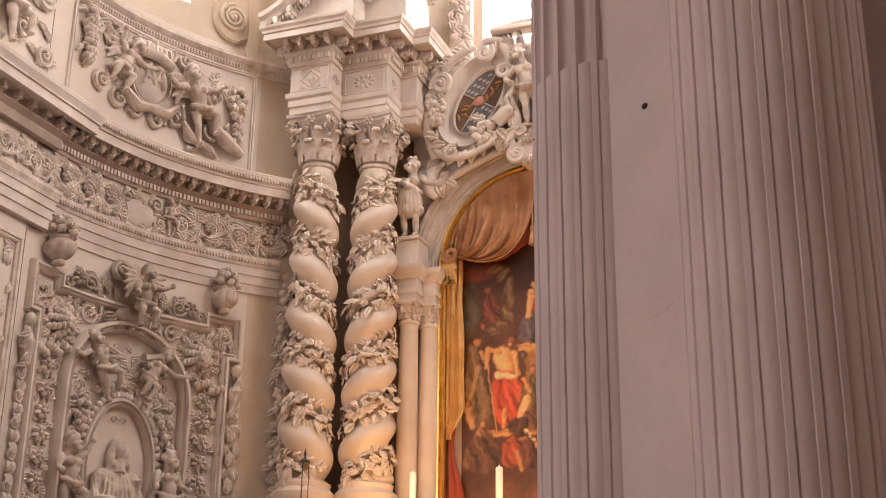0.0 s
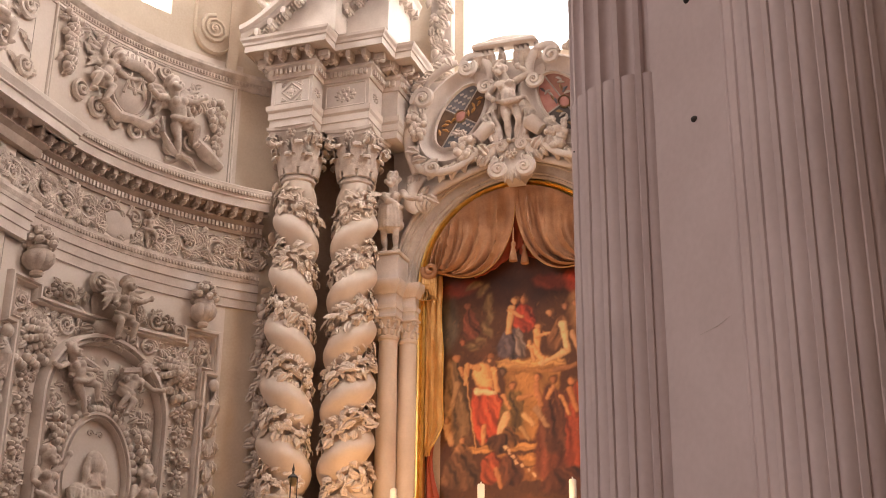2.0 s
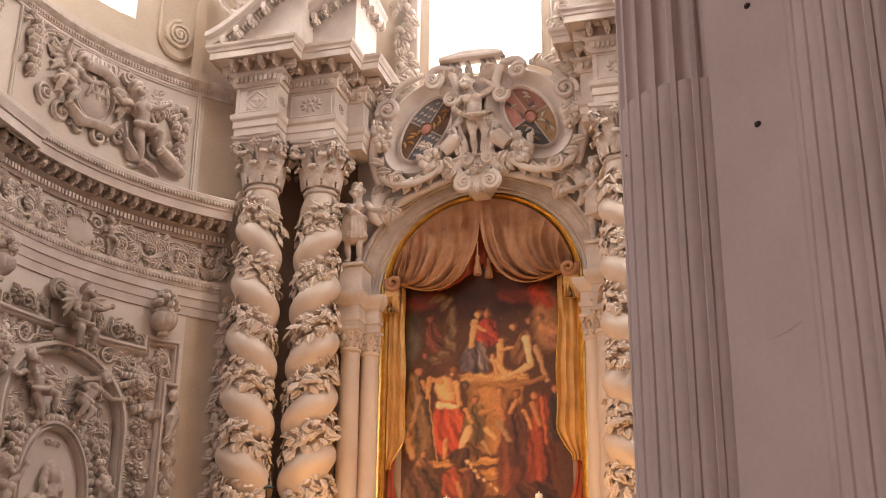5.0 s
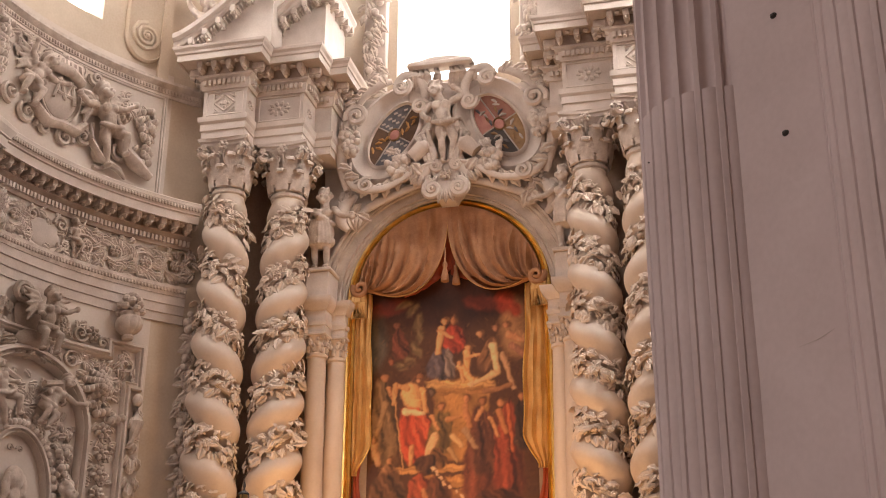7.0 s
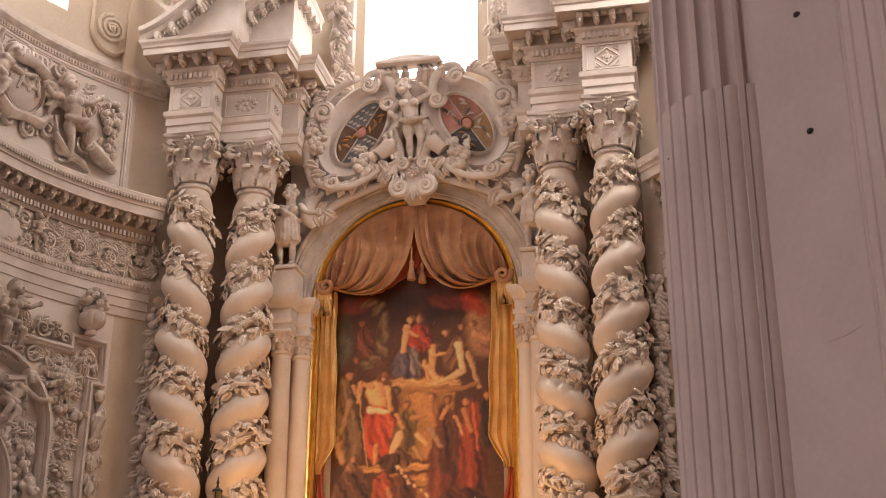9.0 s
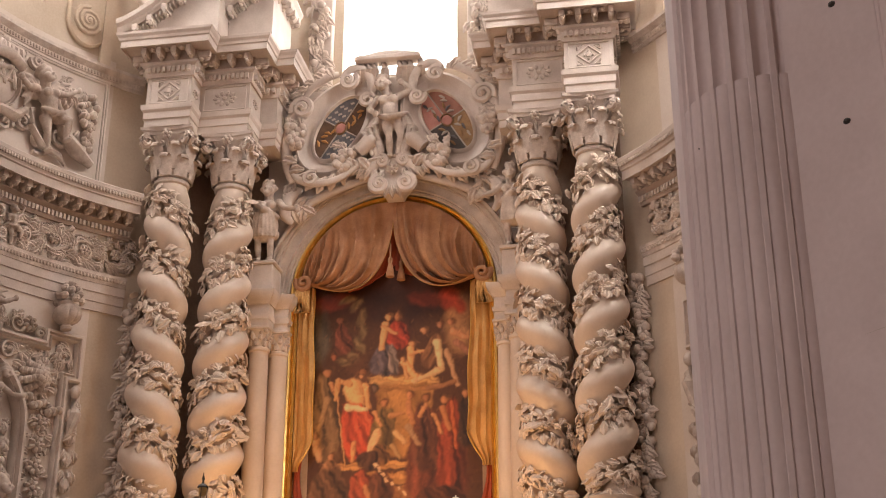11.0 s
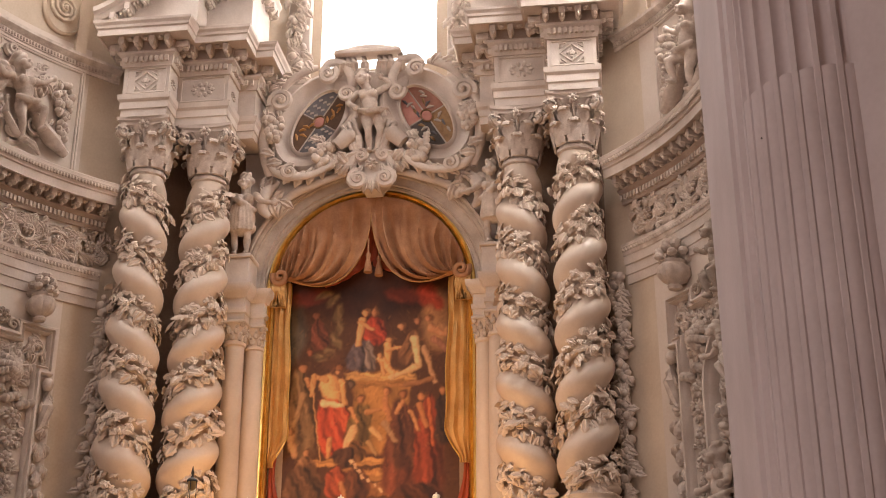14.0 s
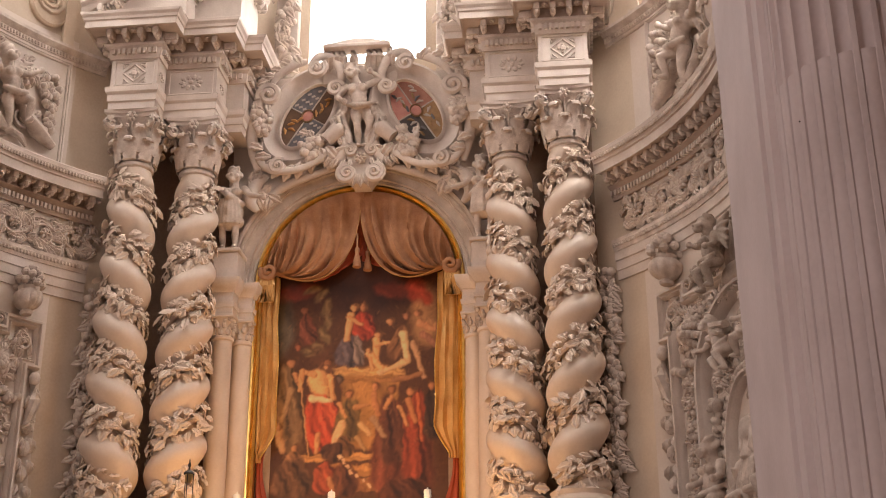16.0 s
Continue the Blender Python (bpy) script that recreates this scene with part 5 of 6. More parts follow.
    for k in range(60):
        leaf_on(g, q.choice((-1, 1)) * q.uniform(0.55, 1.7), q.uniform(6.55, 7.15), q.uniform(0, 360), 0.17, 0.11, -0.01, 0.8)
    tagged(rel("ground_foliage", g, panel), kind="stuff")
    for side, dx in ((-1, -0.22), (1, 0.14)):
        f = shifted(putto(1.05, flip(ARM_OUT) if side < 0 else flip(ARM_DOWN), ARM_OUT if side > 0 else ARM_DOWN, LEG_BENT if side > 0 else LEG, LEG_BENT, False, 0.06 * side), dx, 0.04, 5.84, 24 * side)
        fused(rel("relief_figure", f, panel, "plain reclining figure in relief"), 0.015)
    g = Geo()
    for k in range(20):
        leaf_on(g, q.uniform(-0.6, 0.6), q.uniform(5.95, 6.2), q.uniform(0, 360), 0.2, 0.12, -0.03, 1.0)
    g.tube([(-0.6, -0.1, 6.30), (-0.45, -0.14, 6.55), (-0.2, -0.12, 6.5)], [0.04, 0.07, 0.05], 7)
    g.tube([(0.6, -0.1, 6.35), (0.5, -0.14, 6.6), (0.25, -0.12, 6.55)], [0.04, 0.07, 0.05], 7)
    rel("ribbon", g, panel)
    # seated angel with scrolls on top
    f = shifted(putto(1.12, flip(ARM_DOWN), ARM_OUT, flip(LEG_BENT), LEG_BENT, True), 0.0, -0.12, 6.74)
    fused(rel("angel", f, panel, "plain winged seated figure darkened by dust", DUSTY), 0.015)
    g = Geo()
    scroll(g, -0.28, 7.72, 0.17, 1, 1.6, 0, 0.05, -0.08)
    scroll(g, 0.28, 7.55, 0.17, -1, 1.6, math.pi, 0.05, -0.08)
    for k in range(9):
        leaf_on(g, q.uniform(-0.35, 0.35), q.uniform(6.9, 7.15), q.uniform(180, 360), 0.22, 0.13, -0.1, 1.0)
    g.ball((0, -0.08, 7.1), (0.3, 0.09, 0.16), 10, 6)
    g.ball((0, -0.04, 7.5), (0.34, 0.06, 0.42), 10, 6)
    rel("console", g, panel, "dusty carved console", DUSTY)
    for side in (-1, 1):
        u = thing("urn", on_wall(s * (PANEL_MID - side * 1.50 / LW), 7.46, 0.14), "small stucco urn heaped with fruit on a wall panel", "urn", "urns on the wall panels")
        part("bowl", urn(Geo(), side * 1.50, 7.46, 0.70).mapped(bend), RELIEF, u)
        tagged(part("fruit", urn(Geo(), side * 1.50, 7.46, 0.70, True).mapped(bend), RELIEF, u, "heaped stucco fruit"), kind="stuff")

    # attic relief with shield, crown and two figures
    bend = (lambda p, s=s, MID=MID: on_wall(s * (MID - math.degrees(p[0] / R)), p[2], -p[1] * 1.3))
    attic = thing("attic_relief", on_wall(s * MID, 10.0), "stucco relief of a shield under a crown between two figures", "relief", "attic reliefs")
    g = frame_strip(Geo(), dense([(1.68, 9.82), (1.68, 11.62), (-1.72, 11.62), (-1.72, 9.82)]), 0.07, 0.03)
    rel("border", g, attic, mat=STUCCO)
    g = Geo()
    g.ball((-0.22, 0.0, 10.90), (0.36, 0.16, 0.42), 18, 10)
    rel("shield", g, attic, "oval shield", STUCCO)
    g = frame_strip(Geo(), oval(-0.22, 10.90, 0.36, 0.42), 0.07, 0.10, True)
    for a, b in (((-0.42, 10.75), (-0.33, 11.10)), ((-0.33, 11.10), (-0.22, 10.78)), ((-0.22, 10.78), (-0.11, 11.10)), ((-0.11, 11.10), (-0.02, 10.75)), ((-0.40, 11.05), (-0.04, 11.05)), ((-0.36, 10.86), (-0.08, 10.86))):
        g.tube([(a[0], -0.155, a[1]), (b[0], -0.165, b[1])], 0.026, 5)
    rel("shield_rim", g, attic)
    g = Geo()
    g.tube([(-0.52, -0.10, 11.28), (-0.22, -0.24, 11.20), (0.10, -0.12, 11.20)], 0.07, 8, 1.2)
    for k in range(7):
        x = -0.50 + 0.095 * k
        g.tube([(x, -0.14, 11.25), (x * 0.9 - 0.03, -0.12, 11.42), (-0.22, -0.05, 11.52)], [0.04, 0.05, 0.03], 6)
    g.ball((-0.22, -0.07, 11.52), 0.07, 8, 6)
    rel("crown", g, attic)
    for x, z, r, hd in ((-0.75, 10.38, 0.17, 1), (-0.42, 10.30, 0.13, -1), (-0.02, 10.28, 0.16, 1), (0.30, 10.42, 0.15, -1), (0.62, 10.22, 0.20, 1), (0.95, 10.42, 0.16, -1), (-1.1, 10.55, 0.16, -1), (-0.2, 11.46, 0.14, 1), (0.1, 11.46, 0.13, -1), (0.42, 11.46, 0.12, 1)):
        rel("volute", scroll(Geo(), x, z, r, hd, 1.6, x * 7, 0.042, -0.03), attic)
    g = Geo()
    g.tube([(-0.55, -0.06, 10.75), (-0.72, -0.10, 10.52), (-0.45, -0.10, 10.36), (-0.15, -0.10, 10.42), (0.1, -0.1, 10.40), (0.30, -0.08, 10.60)], [0.05, 0.08, 0.09, 0.07, 0.09, 0.05], 8)
    g.tube([(0.45, -0.04, 10.70), (0.42, -0.08, 10.40), (0.62, -0.1, 10.15), (0.95, -0.08, 10.10), (1.1, -0.04, 10.0)], [0.04, 0.05, 0.06, 0.05, 0.02], 7)
    g.tube([(0.85, -0.04, 10.75), (0.98, -0.10, 10.45), (1.2, -0.12, 10.25), (1.5, -0.08, 10.12)], [0.05, 0.09, 0.11, 0.06], 8)
    rel("strapwork", g, attic)
    f = shifted(putto(1.36, flip(ARM_OUT), ARM_OUT, flip(LEG), LEG_BENT, True, -0.05, False, (-0.03, -0.04)), 0.80, 0.06, 10.05, -10)
    fused(rel("relief_figure", f, attic, "plain standing figure in relief"), 0.017)
    f = shifted(putto(1.2, flip(ARM_UP), ARM_OUT, flip(LEG_BENT), LEG_BENT, True, 0.06, False, (0.03, -0.04)), -1.0, 0.06, 10.30, 16)
    fused(rel("relief_figure", f, attic, "plain seated winged figure in relief"), 0.017)
    for x, z0, n in ((1.38, 11.25, 46), (-1.45, 11.6, 60), (0.95, 11.30, 16)):
        g = bunch(Geo(), x, z0, 0.15, 0.95 if n > 20 else 0.4, n, 0.055, -0.05, q)
        for k in range(n // 3):
            leaf_on(g, x + q.uniform(-0.16, 0.16), z0 - q.uniform(0, 0.9 if n > 20 else 0.4), q.uniform(180, 360), 0.17, 0.11, -0.06, 1.0)
        rel("fruit_festoon", g, attic, "hanging festoon of fruit and leaves")
    g = Geo()
    for k in range(30):
        leaf_on(g, q.uniform(-1.2, -0.5), q.uniform(11.15, 11.55), q.uniform(0, 360), 0.24, 0.13, -0.03, 1.0)
    for k in range(10):
        leaf_on(g, q.uniform(0.75, 1.3), q.uniform(11.0, 11.5), q.uniform(200, 340), 0.28, 0.13, -0.03, 1.0)
    rel("foliage", g, attic)

    # frieze of acanthus scrolls with a cartouche
    fr = thing("frieze_relief", on_wall(s * MID, 8.48), "stucco frieze of acanthus scrolls round a plain cartouche", "frieze", "wall friezes")
    for k in range(8):
        x0 = 0.32 + 0.5 * k if k < 4 else -2.2 + 0.43 * (k - 4)
        foliage, flowers = Geo(), Geo()
        acanthus = rel("acanthus_scroll", vine(Geo(), x0, x0 + (0.5 if k < 4 else 0.43), 8.79, 0.13 * (1 - 2 * (k % 2)), 1, 3 + k, 0.34, foliage, flowers), fr)
        tagged(rel("foliage", foliage, acanthus), kind="stuff")
        rel("flower", flowers, acanthus)
    g = Geo().ball((-0.12, 0.02, 8.74), (0.34, 0.07, 0.22), 18, 8)
    rel("cartouche", g, fr, "plain oval cartouche", STUCCO)
    g = Geo()
    scroll(g, -0.38, 8.94, 0.12, 1, 1.4, 0, 0.03)
    scroll(g, 0.14, 8.94, 0.12, -1, 1.4, math.pi, 0.03)
    scroll(g, -0.44, 8.66, 0.10, -1, 1.4, 0, 0.03)
    scroll(g, 0.22, 8.66, 0.10, 1, 1.4, math.pi, 0.03)
    rel("cartouche_scroll", g, fr)
    for k in range(16):
        rel("cartouche_leaf", leaf_on(Geo(), -0.12 + q.choice((-1, 1)) * q.uniform(0.32, 0.55), q.uniform(8.56, 9.0), q.uniform(0, 360), 0.2, 0.11, -0.03, 1.0), fr)
    g = Geo()
    for k in range(64):
        leaf_on(g, q.uniform(-2.2, 2.25), q.choice((q.uniform(8.52, 8.62), q.uniform(8.95, 9.06))), q.uniform(0, 360), 0.19, 0.11, -0.02, 1.0)
    tagged(rel("filling_leaf", g, fr), kind="stuff")
    f = shifted(putto(0.62, flip(ARM_DOWN), ARM_UP, LEG, LEG_BENT), 0.42, 0.04, 8.50, -8)
    fused(rel("relief_figure", f, fr, "plain small figure in relief"), 0.018)

    # plain strip of wall, then the next pier beyond the curve
    pr = thing("wall_pier_left" if s < 0 else "wall_pier_right", (s * 5.3, -4.1, 0), "off-white stucco pier with carved panel beside the apse", "pier", kind="structure")
    pts = [(s * 5.50, -3.90), (s * 5.50, -5.9), (s * 6.4, -5.9), (s * 6.4, -3.90)]
    part("pier_face", Geo().prism(pts, 0, 19), WALL, pr)
    path = [(s * 5.62, -3.60), (s * 5.44, -3.60), (s * 5.44, -5.9), (s * 6.4, -5.9)]
    if s < 0:
        path = list(reversed(path))
    for name, prof, mat in MOULD:
        part(name, sweep([(o - (0.15 if o == 0 else 0), z) for o, z in prof], path), mat, pr, smooth=14)
    for k in range(8):
        y = -3.75 - 0.3 * k
        part("modillion", MODILLION, RELIEF, pr, m=Matrix.Translation(Vector((s * 5.30, y, 9.31)) - pr.location) @ Matrix.Rotation(radians(90 * s), 4, "Z"))
    g = Geo()
    pm = lambda p: (s * (5.50 + p[1]), -4.78 - p[0] * 1.0, p[2])
    frame_strip(g, [(0.75, 3), (0.75, 7.6), (-0.75, 7.6), (-0.75, 3)], 0.1, 0.06)
    q2 = random.Random(8)
    for k in range(150):
        leaf_on(g, q2.uniform(-0.65, 0.65), q2.uniform(4.0, 7.5), q2.uniform(0, 360), 0.22, 0.13, -0.03, 1.0)
    for k in range(12):
        scroll(g, q2.uniform(-0.5, 0.5), 4.2 + 0.28 * k, 0.15, q2.choice((-1, 1)), 1.5, q2.uniform(0, 6), 0.03)
    part("pier_relief", g.mapped(pm), RELIEF, pr, "carved foliage panel")
    g = vine(Geo(), -1.1, 1.2, 8.79, 0.13, 4, 9, 0.27)
    part("pier_frieze", g.mapped(pm), RELIEF, pr, "acanthus scroll frieze")
    g = Geo()
    for k in range(70):
        leaf_on(g, q2.uniform(-0.9, 0.9), q2.uniform(10.1, 11.5), q2.uniform(0, 360), 0.26, 0.15, -0.03, 1.0)
    tagged(part("pier_attic_foliage", g.mapped(pm), RELIEF, pr, "carved foliage"), kind="stuff")
    for x, z, r in ((-0.6, 11.2, 0.2), (-0.2, 10.5, 0.22), (0.35, 11.1, 0.2), (0.65, 10.4, 0.18), (-0.7, 10.3, 0.16)):
        part("volute", scroll(Geo(), x, z, r, 1 if x < 0 else -1, 1.6, x * 5, 0.05, -0.05).mapped(pm), RELIEF, pr)
    f = shifted(putto(1.25, flip(ARM_OUT), ARM_UP, flip(LEG_BENT), LEG, True), 0.0, 0.0, 10.1, 8)
    fused(part("relief_figure", f.mapped(pm), RELIEF, pr, "plain figure in relief"), 0.018)


# ---- carved crest over the arch ----
crest = thing("crest", (0, 1.0, 10.0), "large stucco crest with two painted oval shields and scrolls", "crest")


def at_crest(g, name, label="", mat=RELIEF, y=1.0, smooth=45):
    return part(name, g.mapped(lambda p: (p[0], p[1] + y, p[2])), mat, crest, label, smooth)


q = random.Random(21)
for s in (-1, 1):
    cx, cz = (-0.83 if s < 0 else 0.90), 11.20

    def turned(p, s=s, cx=cx, cz=cz):
        x, z, t = p[0] - cx, p[2] - cz, radians(s * 32)
        return (cx + x * math.cos(t) - z * math.sin(t), p[1], cz + x * math.sin(t) + z * math.cos(t))

    # broad hollow cartouche round the painted oval
    dish = ((0.66, 0.92, 0.25), (0.68, 0.94, -0.04), (0.66, 0.92, -0.12), (0.61, 0.87, -0.15), (0.56, 0.82, -0.12), (0.46, 0.72, -0.04), (0.39, 0.66, -0.04), (0.365, 0.635, -0.09), (0.335, 0.61, -0.10), (0.315, 0.59, -0.03))
    at_crest(Geo().grid([[(x, y, z) for x, z in oval(cx, cz, a, b, 48)] for a, b, y in dish], True).mapped(turned), "cartouche", "broad hollow stucco cartouche", STUCCO)
    for k in range(4):
        fan = [(cx, cz)] + [(cx + 0.33 * math.cos(math.pi / 2 * (k + i / 8)), cz + 0.60 * math.sin(math.pi / 2 * (k + i / 8))) for i in range(9)]
        g = Geo().grid([[(x, y, z) for x, z in fan] for y in (0.02, -0.045)], True, True).mapped(turned)
        mat = (TAWNY_DARK, BLUE_GREY)[k % 2] if s < 0 else (RUSSET, ROSE, DARK, TAWNY)[k]
        at_crest(g, "shield_quarter", mat=mat, label="painted heraldic quarter")
        sgx, sgz = (1, -1, -1, 1)[k], (1, 1, -1, -1)[k]
        if s < 0 and k % 2:
            for i in range(16):
                x, z = cx + sgx * (0.045 + 0.075 * (i % 4) + 0.03 * (i // 4 % 2)), cz + sgz * (0.08 + 0.13 * (i // 4))
                if ((x - cx) / 0.29) ** 2 + ((z - cz) / 0.54) ** 2 < 1:
                    dm = [(x + 0.032, z + 0.01), (x + 0.01, z + 0.035), (x - 0.032, z - 0.01), (x - 0.01, z - 0.035)]
                    at_crest(Geo().grid([[(a, y, b) for a, b in dm] for y in (-0.04, -0.054)], True, True).mapped(turned), "lozenge", mat=NAVE)
        else:
            for i in range(5):
                x, z = cx + sgx * q.uniform(0.07, 0.18), cz + sgz * (0.10 + 0.075 * i)
                a = q.uniform(0, 3.1)
                g = Geo().tube([(x - 0.06 * math.cos(a), -0.048, z - 0.05 * math.sin(a)), (x, -0.054, z + 0.015), (x + 0.06 * math.cos(a), -0.048, z + 0.06 * math.sin(a))], [0.012, 0.026, 0.010], 6)
                at_crest(g.mapped(turned), "charge", "plain heraldic patch", ORANGE if s < 0 else (NAVE, BLUE_GREY, TAWNY, NAVE)[(i + k) % 4])
    for (x0, z0), (x1, z1) in (((0, -0.6), (0, 0.6)), ((-0.32, 0), (0.32, 0))):
        at_crest(Geo().tube([(cx + x0, -0.045, cz + z0), (cx + x1, -0.045, cz + z1)], 0.013, 5).mapped(turned), "divider", mat=NAVE)
    at_crest(Geo().ball((cx, -0.05, cz), (0.085, 0.02, 0.10), 14, 6).mapped(turned), "inner_shield", mat=ROSE)
    at_crest(frame_strip(Geo(), oval(cx, cz, 0.09, 0.105, 20), 0.025, 0.075, True).mapped(turned), "inner_rim", mat=TAWNY)

    def ribbon(pts, radii, name, label="", y=-0.12, flat=0.7):
        """A thick smooth strap along points given outwards and upwards from the shield's middle."""
        pts = [Vector((cx + s * a, y - c, cz + b)) for a, b, c in pts]
        path, rad = [], []
        for i in range(len(pts) - 1):
            p0, p1, p2, p3 = pts[max(i - 1, 0)], pts[i], pts[i + 1], pts[min(i + 2, len(pts) - 1)]
            for j in range(6):
                t = j / 6
                path.append(0.5 * (2 * p1 + (p2 - p0) * t + (2 * p0 - 5 * p1 + 4 * p2 - p3) * t * t + (3 * p1 - p0 - 3 * p2 + p3) * t ** 3))
                rad.append(radii[i] + (radii[i + 1] - radii[i]) * t)
        return at_crest(Geo().tube(path + [pts[-1]], rad + [radii[-1]], 10, flat, up=(0, 1, 0)), name, label, STUCCO, smooth=60)

    # straps and volutes round the cartouche
    ribbon([(0.74, -0.95, 0), (0.84, -0.55, 0.02), (0.86, -0.1, 0.02), (0.76, 0.25, 0.04), (0.66, 0.40, 0.06)], [0.05, 0.09, 0.10, 0.09, 0.06], "side_strap", "tall side strap")
    at_crest(scroll(Geo(), cx + s * 0.60, cz + 0.33, 0.19, s, 1.8, -0.4 if s > 0 else math.pi + 0.4, 0.062, -0.2), "side_volute", "large spiral volute", STUCCO)
    ribbon([(0.70, -0.45, 0), (0.72, -0.78, 0.05), (0.48, -1.0, 0.10), (0.10, -1.02, 0.12), (-0.22, -0.86, 0.10), (-0.42, -0.62, 0.06)], [0.03, 0.055, 0.065, 0.06, 0.05, 0.03], "lower_roll", "rolled lower edge of the cartouche")
    for k in range(9):
        u = k / 8
        ang = 20 - 150 * u
        g = leaf_on(Geo(), cx + s * (0.66 - 1.0 * u), cz - 0.62 - 0.30 * math.sin(math.pi * min(1, u * 1.15)), ang if s > 0 else 180 - ang, 0.34, 0.20, -0.20, 1.1)
        at_crest(g, "gadroon_leaf", "curled leaf on the rolled edge")
    at_crest(scroll(Geo(), cx + s * 0.40, cz - 0.94, 0.13, -s, 1.6, 1.0, 0.045, -0.24), "lower_volute", mat=STUCCO)
    at_crest(Geo().tube([(cx - s * 0.34, -0.20, cz - 0.52), (cx - s * 0.54, -0.22, cz - 0.34)], [0.11, 0.13], 14).ball((cx - s * 0.54, -0.22, cz - 0.34), (0.09, 0.09, 0.09), 10, 7), "horn", "rolled horn mouth", STUCCO)
    ribbon([(-0.60, -0.20, 0), (-0.66, -0.50, 0.02), (-0.56, -0.80, 0.02), (-0.34, -0.95, 0)], [0.05, 0.09, 0.09, 0.05], "inner_strap")
    at_crest(scroll(Geo(), cx - s * 0.46, cz + 0.40, 0.13, -s, 1.7, 0.3, 0.048, -0.18), "inner_volute", "spiral volute", STUCCO)
    ribbon([(-0.42, 0.36, 0.0), (-0.54, 0.62, 0.04), (-0.42, 0.92, 0.06), (-0.18, 0.98, 0.08), (-0.04, 0.82, 0.08)], [0.05, 0.075, 0.08, 0.075, 0.05], "top_strap", "upper strap of the cartouche")
    at_crest(scroll(Geo(), cx - s * 0.15, cz + 0.76, 0.15, s, 1.6, 0.8, 0.052, -0.22), "top_volute", "spiral volute", STUCCO)
    ribbon([(0.02, 0.92, 0.06), (0.22, 0.86, 0.08), (0.46, 0.70, 0.08), (0.60, 0.50, 0.05)], [0.05, 0.08, 0.07, 0.04], "upper_strap")
    for a, b, ang, size in ((0.10, 0.84, 60, 0.30), (0.24, 0.82, 35, 0.30), (0.38, 0.74, 20, 0.28), (0.52, 0.66, 5, 0.26), (0.64, 0.60, -20, 0.22)):
        at_crest(leaf_on(Geo(), cx + s * a, cz + b, ang if s > 0 else 180 - ang, size, 0.17, -0.22, 1.0), "acanthus_leaf")
    # fruit
    for dx, dz, w, h, n in ((0.68, 0.02, 0.17, 0.42, 40), (-0.10, -0.50, 0.20, 0.36, 44)):
        g = bunch(Geo(), cx + s * dx, cz + dz, w, h, n, 0.058, -0.20, q)
        tagged(at_crest(g, "fruit", "bunch of stucco fruit"), kind="stuff")
        for k in range(4):
            at_crest(leaf_on(Geo(), cx + s * dx + q.uniform(-0.18, 0.18), cz + dz + q.uniform(-0.05, 0.1), q.uniform(20, 160), 0.22, 0.14, -0.2, 1.0), "leaf")
    # long scroll running down the arch
    ribbon([(-0.50, -0.92, 0.0), (-0.10, -1.03, 0.0), (0.28, -1.18, 0.0), (0.52, -1.36, 0.0), (0.44, -1.44, 0.02)], [0.04, 0.075, 0.08, 0.06, 0.03], "arch_scroll", "long scroll lying on the arch", -0.05)
    ribbon([(0.62, -1.0, 0.0), (0.78, -1.2, 0.06), (0.84, -1.45, 0.08), (0.72, -1.62, 0.05)], [0.05, 0.11, 0.10, 0.04], "spandrel_scroll", "", -0.02)
    for k in range(9):
        at_crest(leaf_on(Geo(), s * q.uniform(1.32, 1.72), q.uniform(9.8, 10.35), q.uniform(200, 340), 0.28, 0.17, -0.08, 1.0), "spandrel_leaf")
    # drapery beside the statue
    for k in range(3):
        g = Geo().tube([(s * (0.16 + 0.07 * k), -0.06, 11.55 - 0.16 * k), (s * (0.24 + 0.08 * k), -0.16, 11.15 - 0.06 * k), (s * (0.20 + 0.07 * k), -0.14, 10.85), (s * (0.14 + 0.06 * k), -0.18, 10.60)], [0.03, 0.065, 0.06, 0.03], 8)
        at_crest(g, "drapery", "fold of drapery")
# keystone shell: hollow-sided block, volutes, leaves; a little beside the axis, as it was set
def at_key(g, name, label="", mat=RELIEF):
    return at_crest(g.mapped(lambda p: (p[0] + 0.06, p[1], p[2])), name, label, mat, 1.06)


g, side = Geo(), []
for i in range(15):
    u = i / 14
    side.append((0.13 + 0.10 * u + 0.30 * max(0, u - 0.45) ** 1.5 + 0.10 * math.exp(-((u - 0.30) / 0.16) ** 2), 9.93 + 0.62 * u))
outline = side + [(-x, z) for x, z in reversed(side)]
g.grid([[(x * k, y, z) for x, z in outline] for k, y in ((1.0, 0.1), (1.0, -0.16), (0.92, -0.22))], True, True)
at_key(g, "keystone", "hollow-sided stucco keystone", STUCCO)
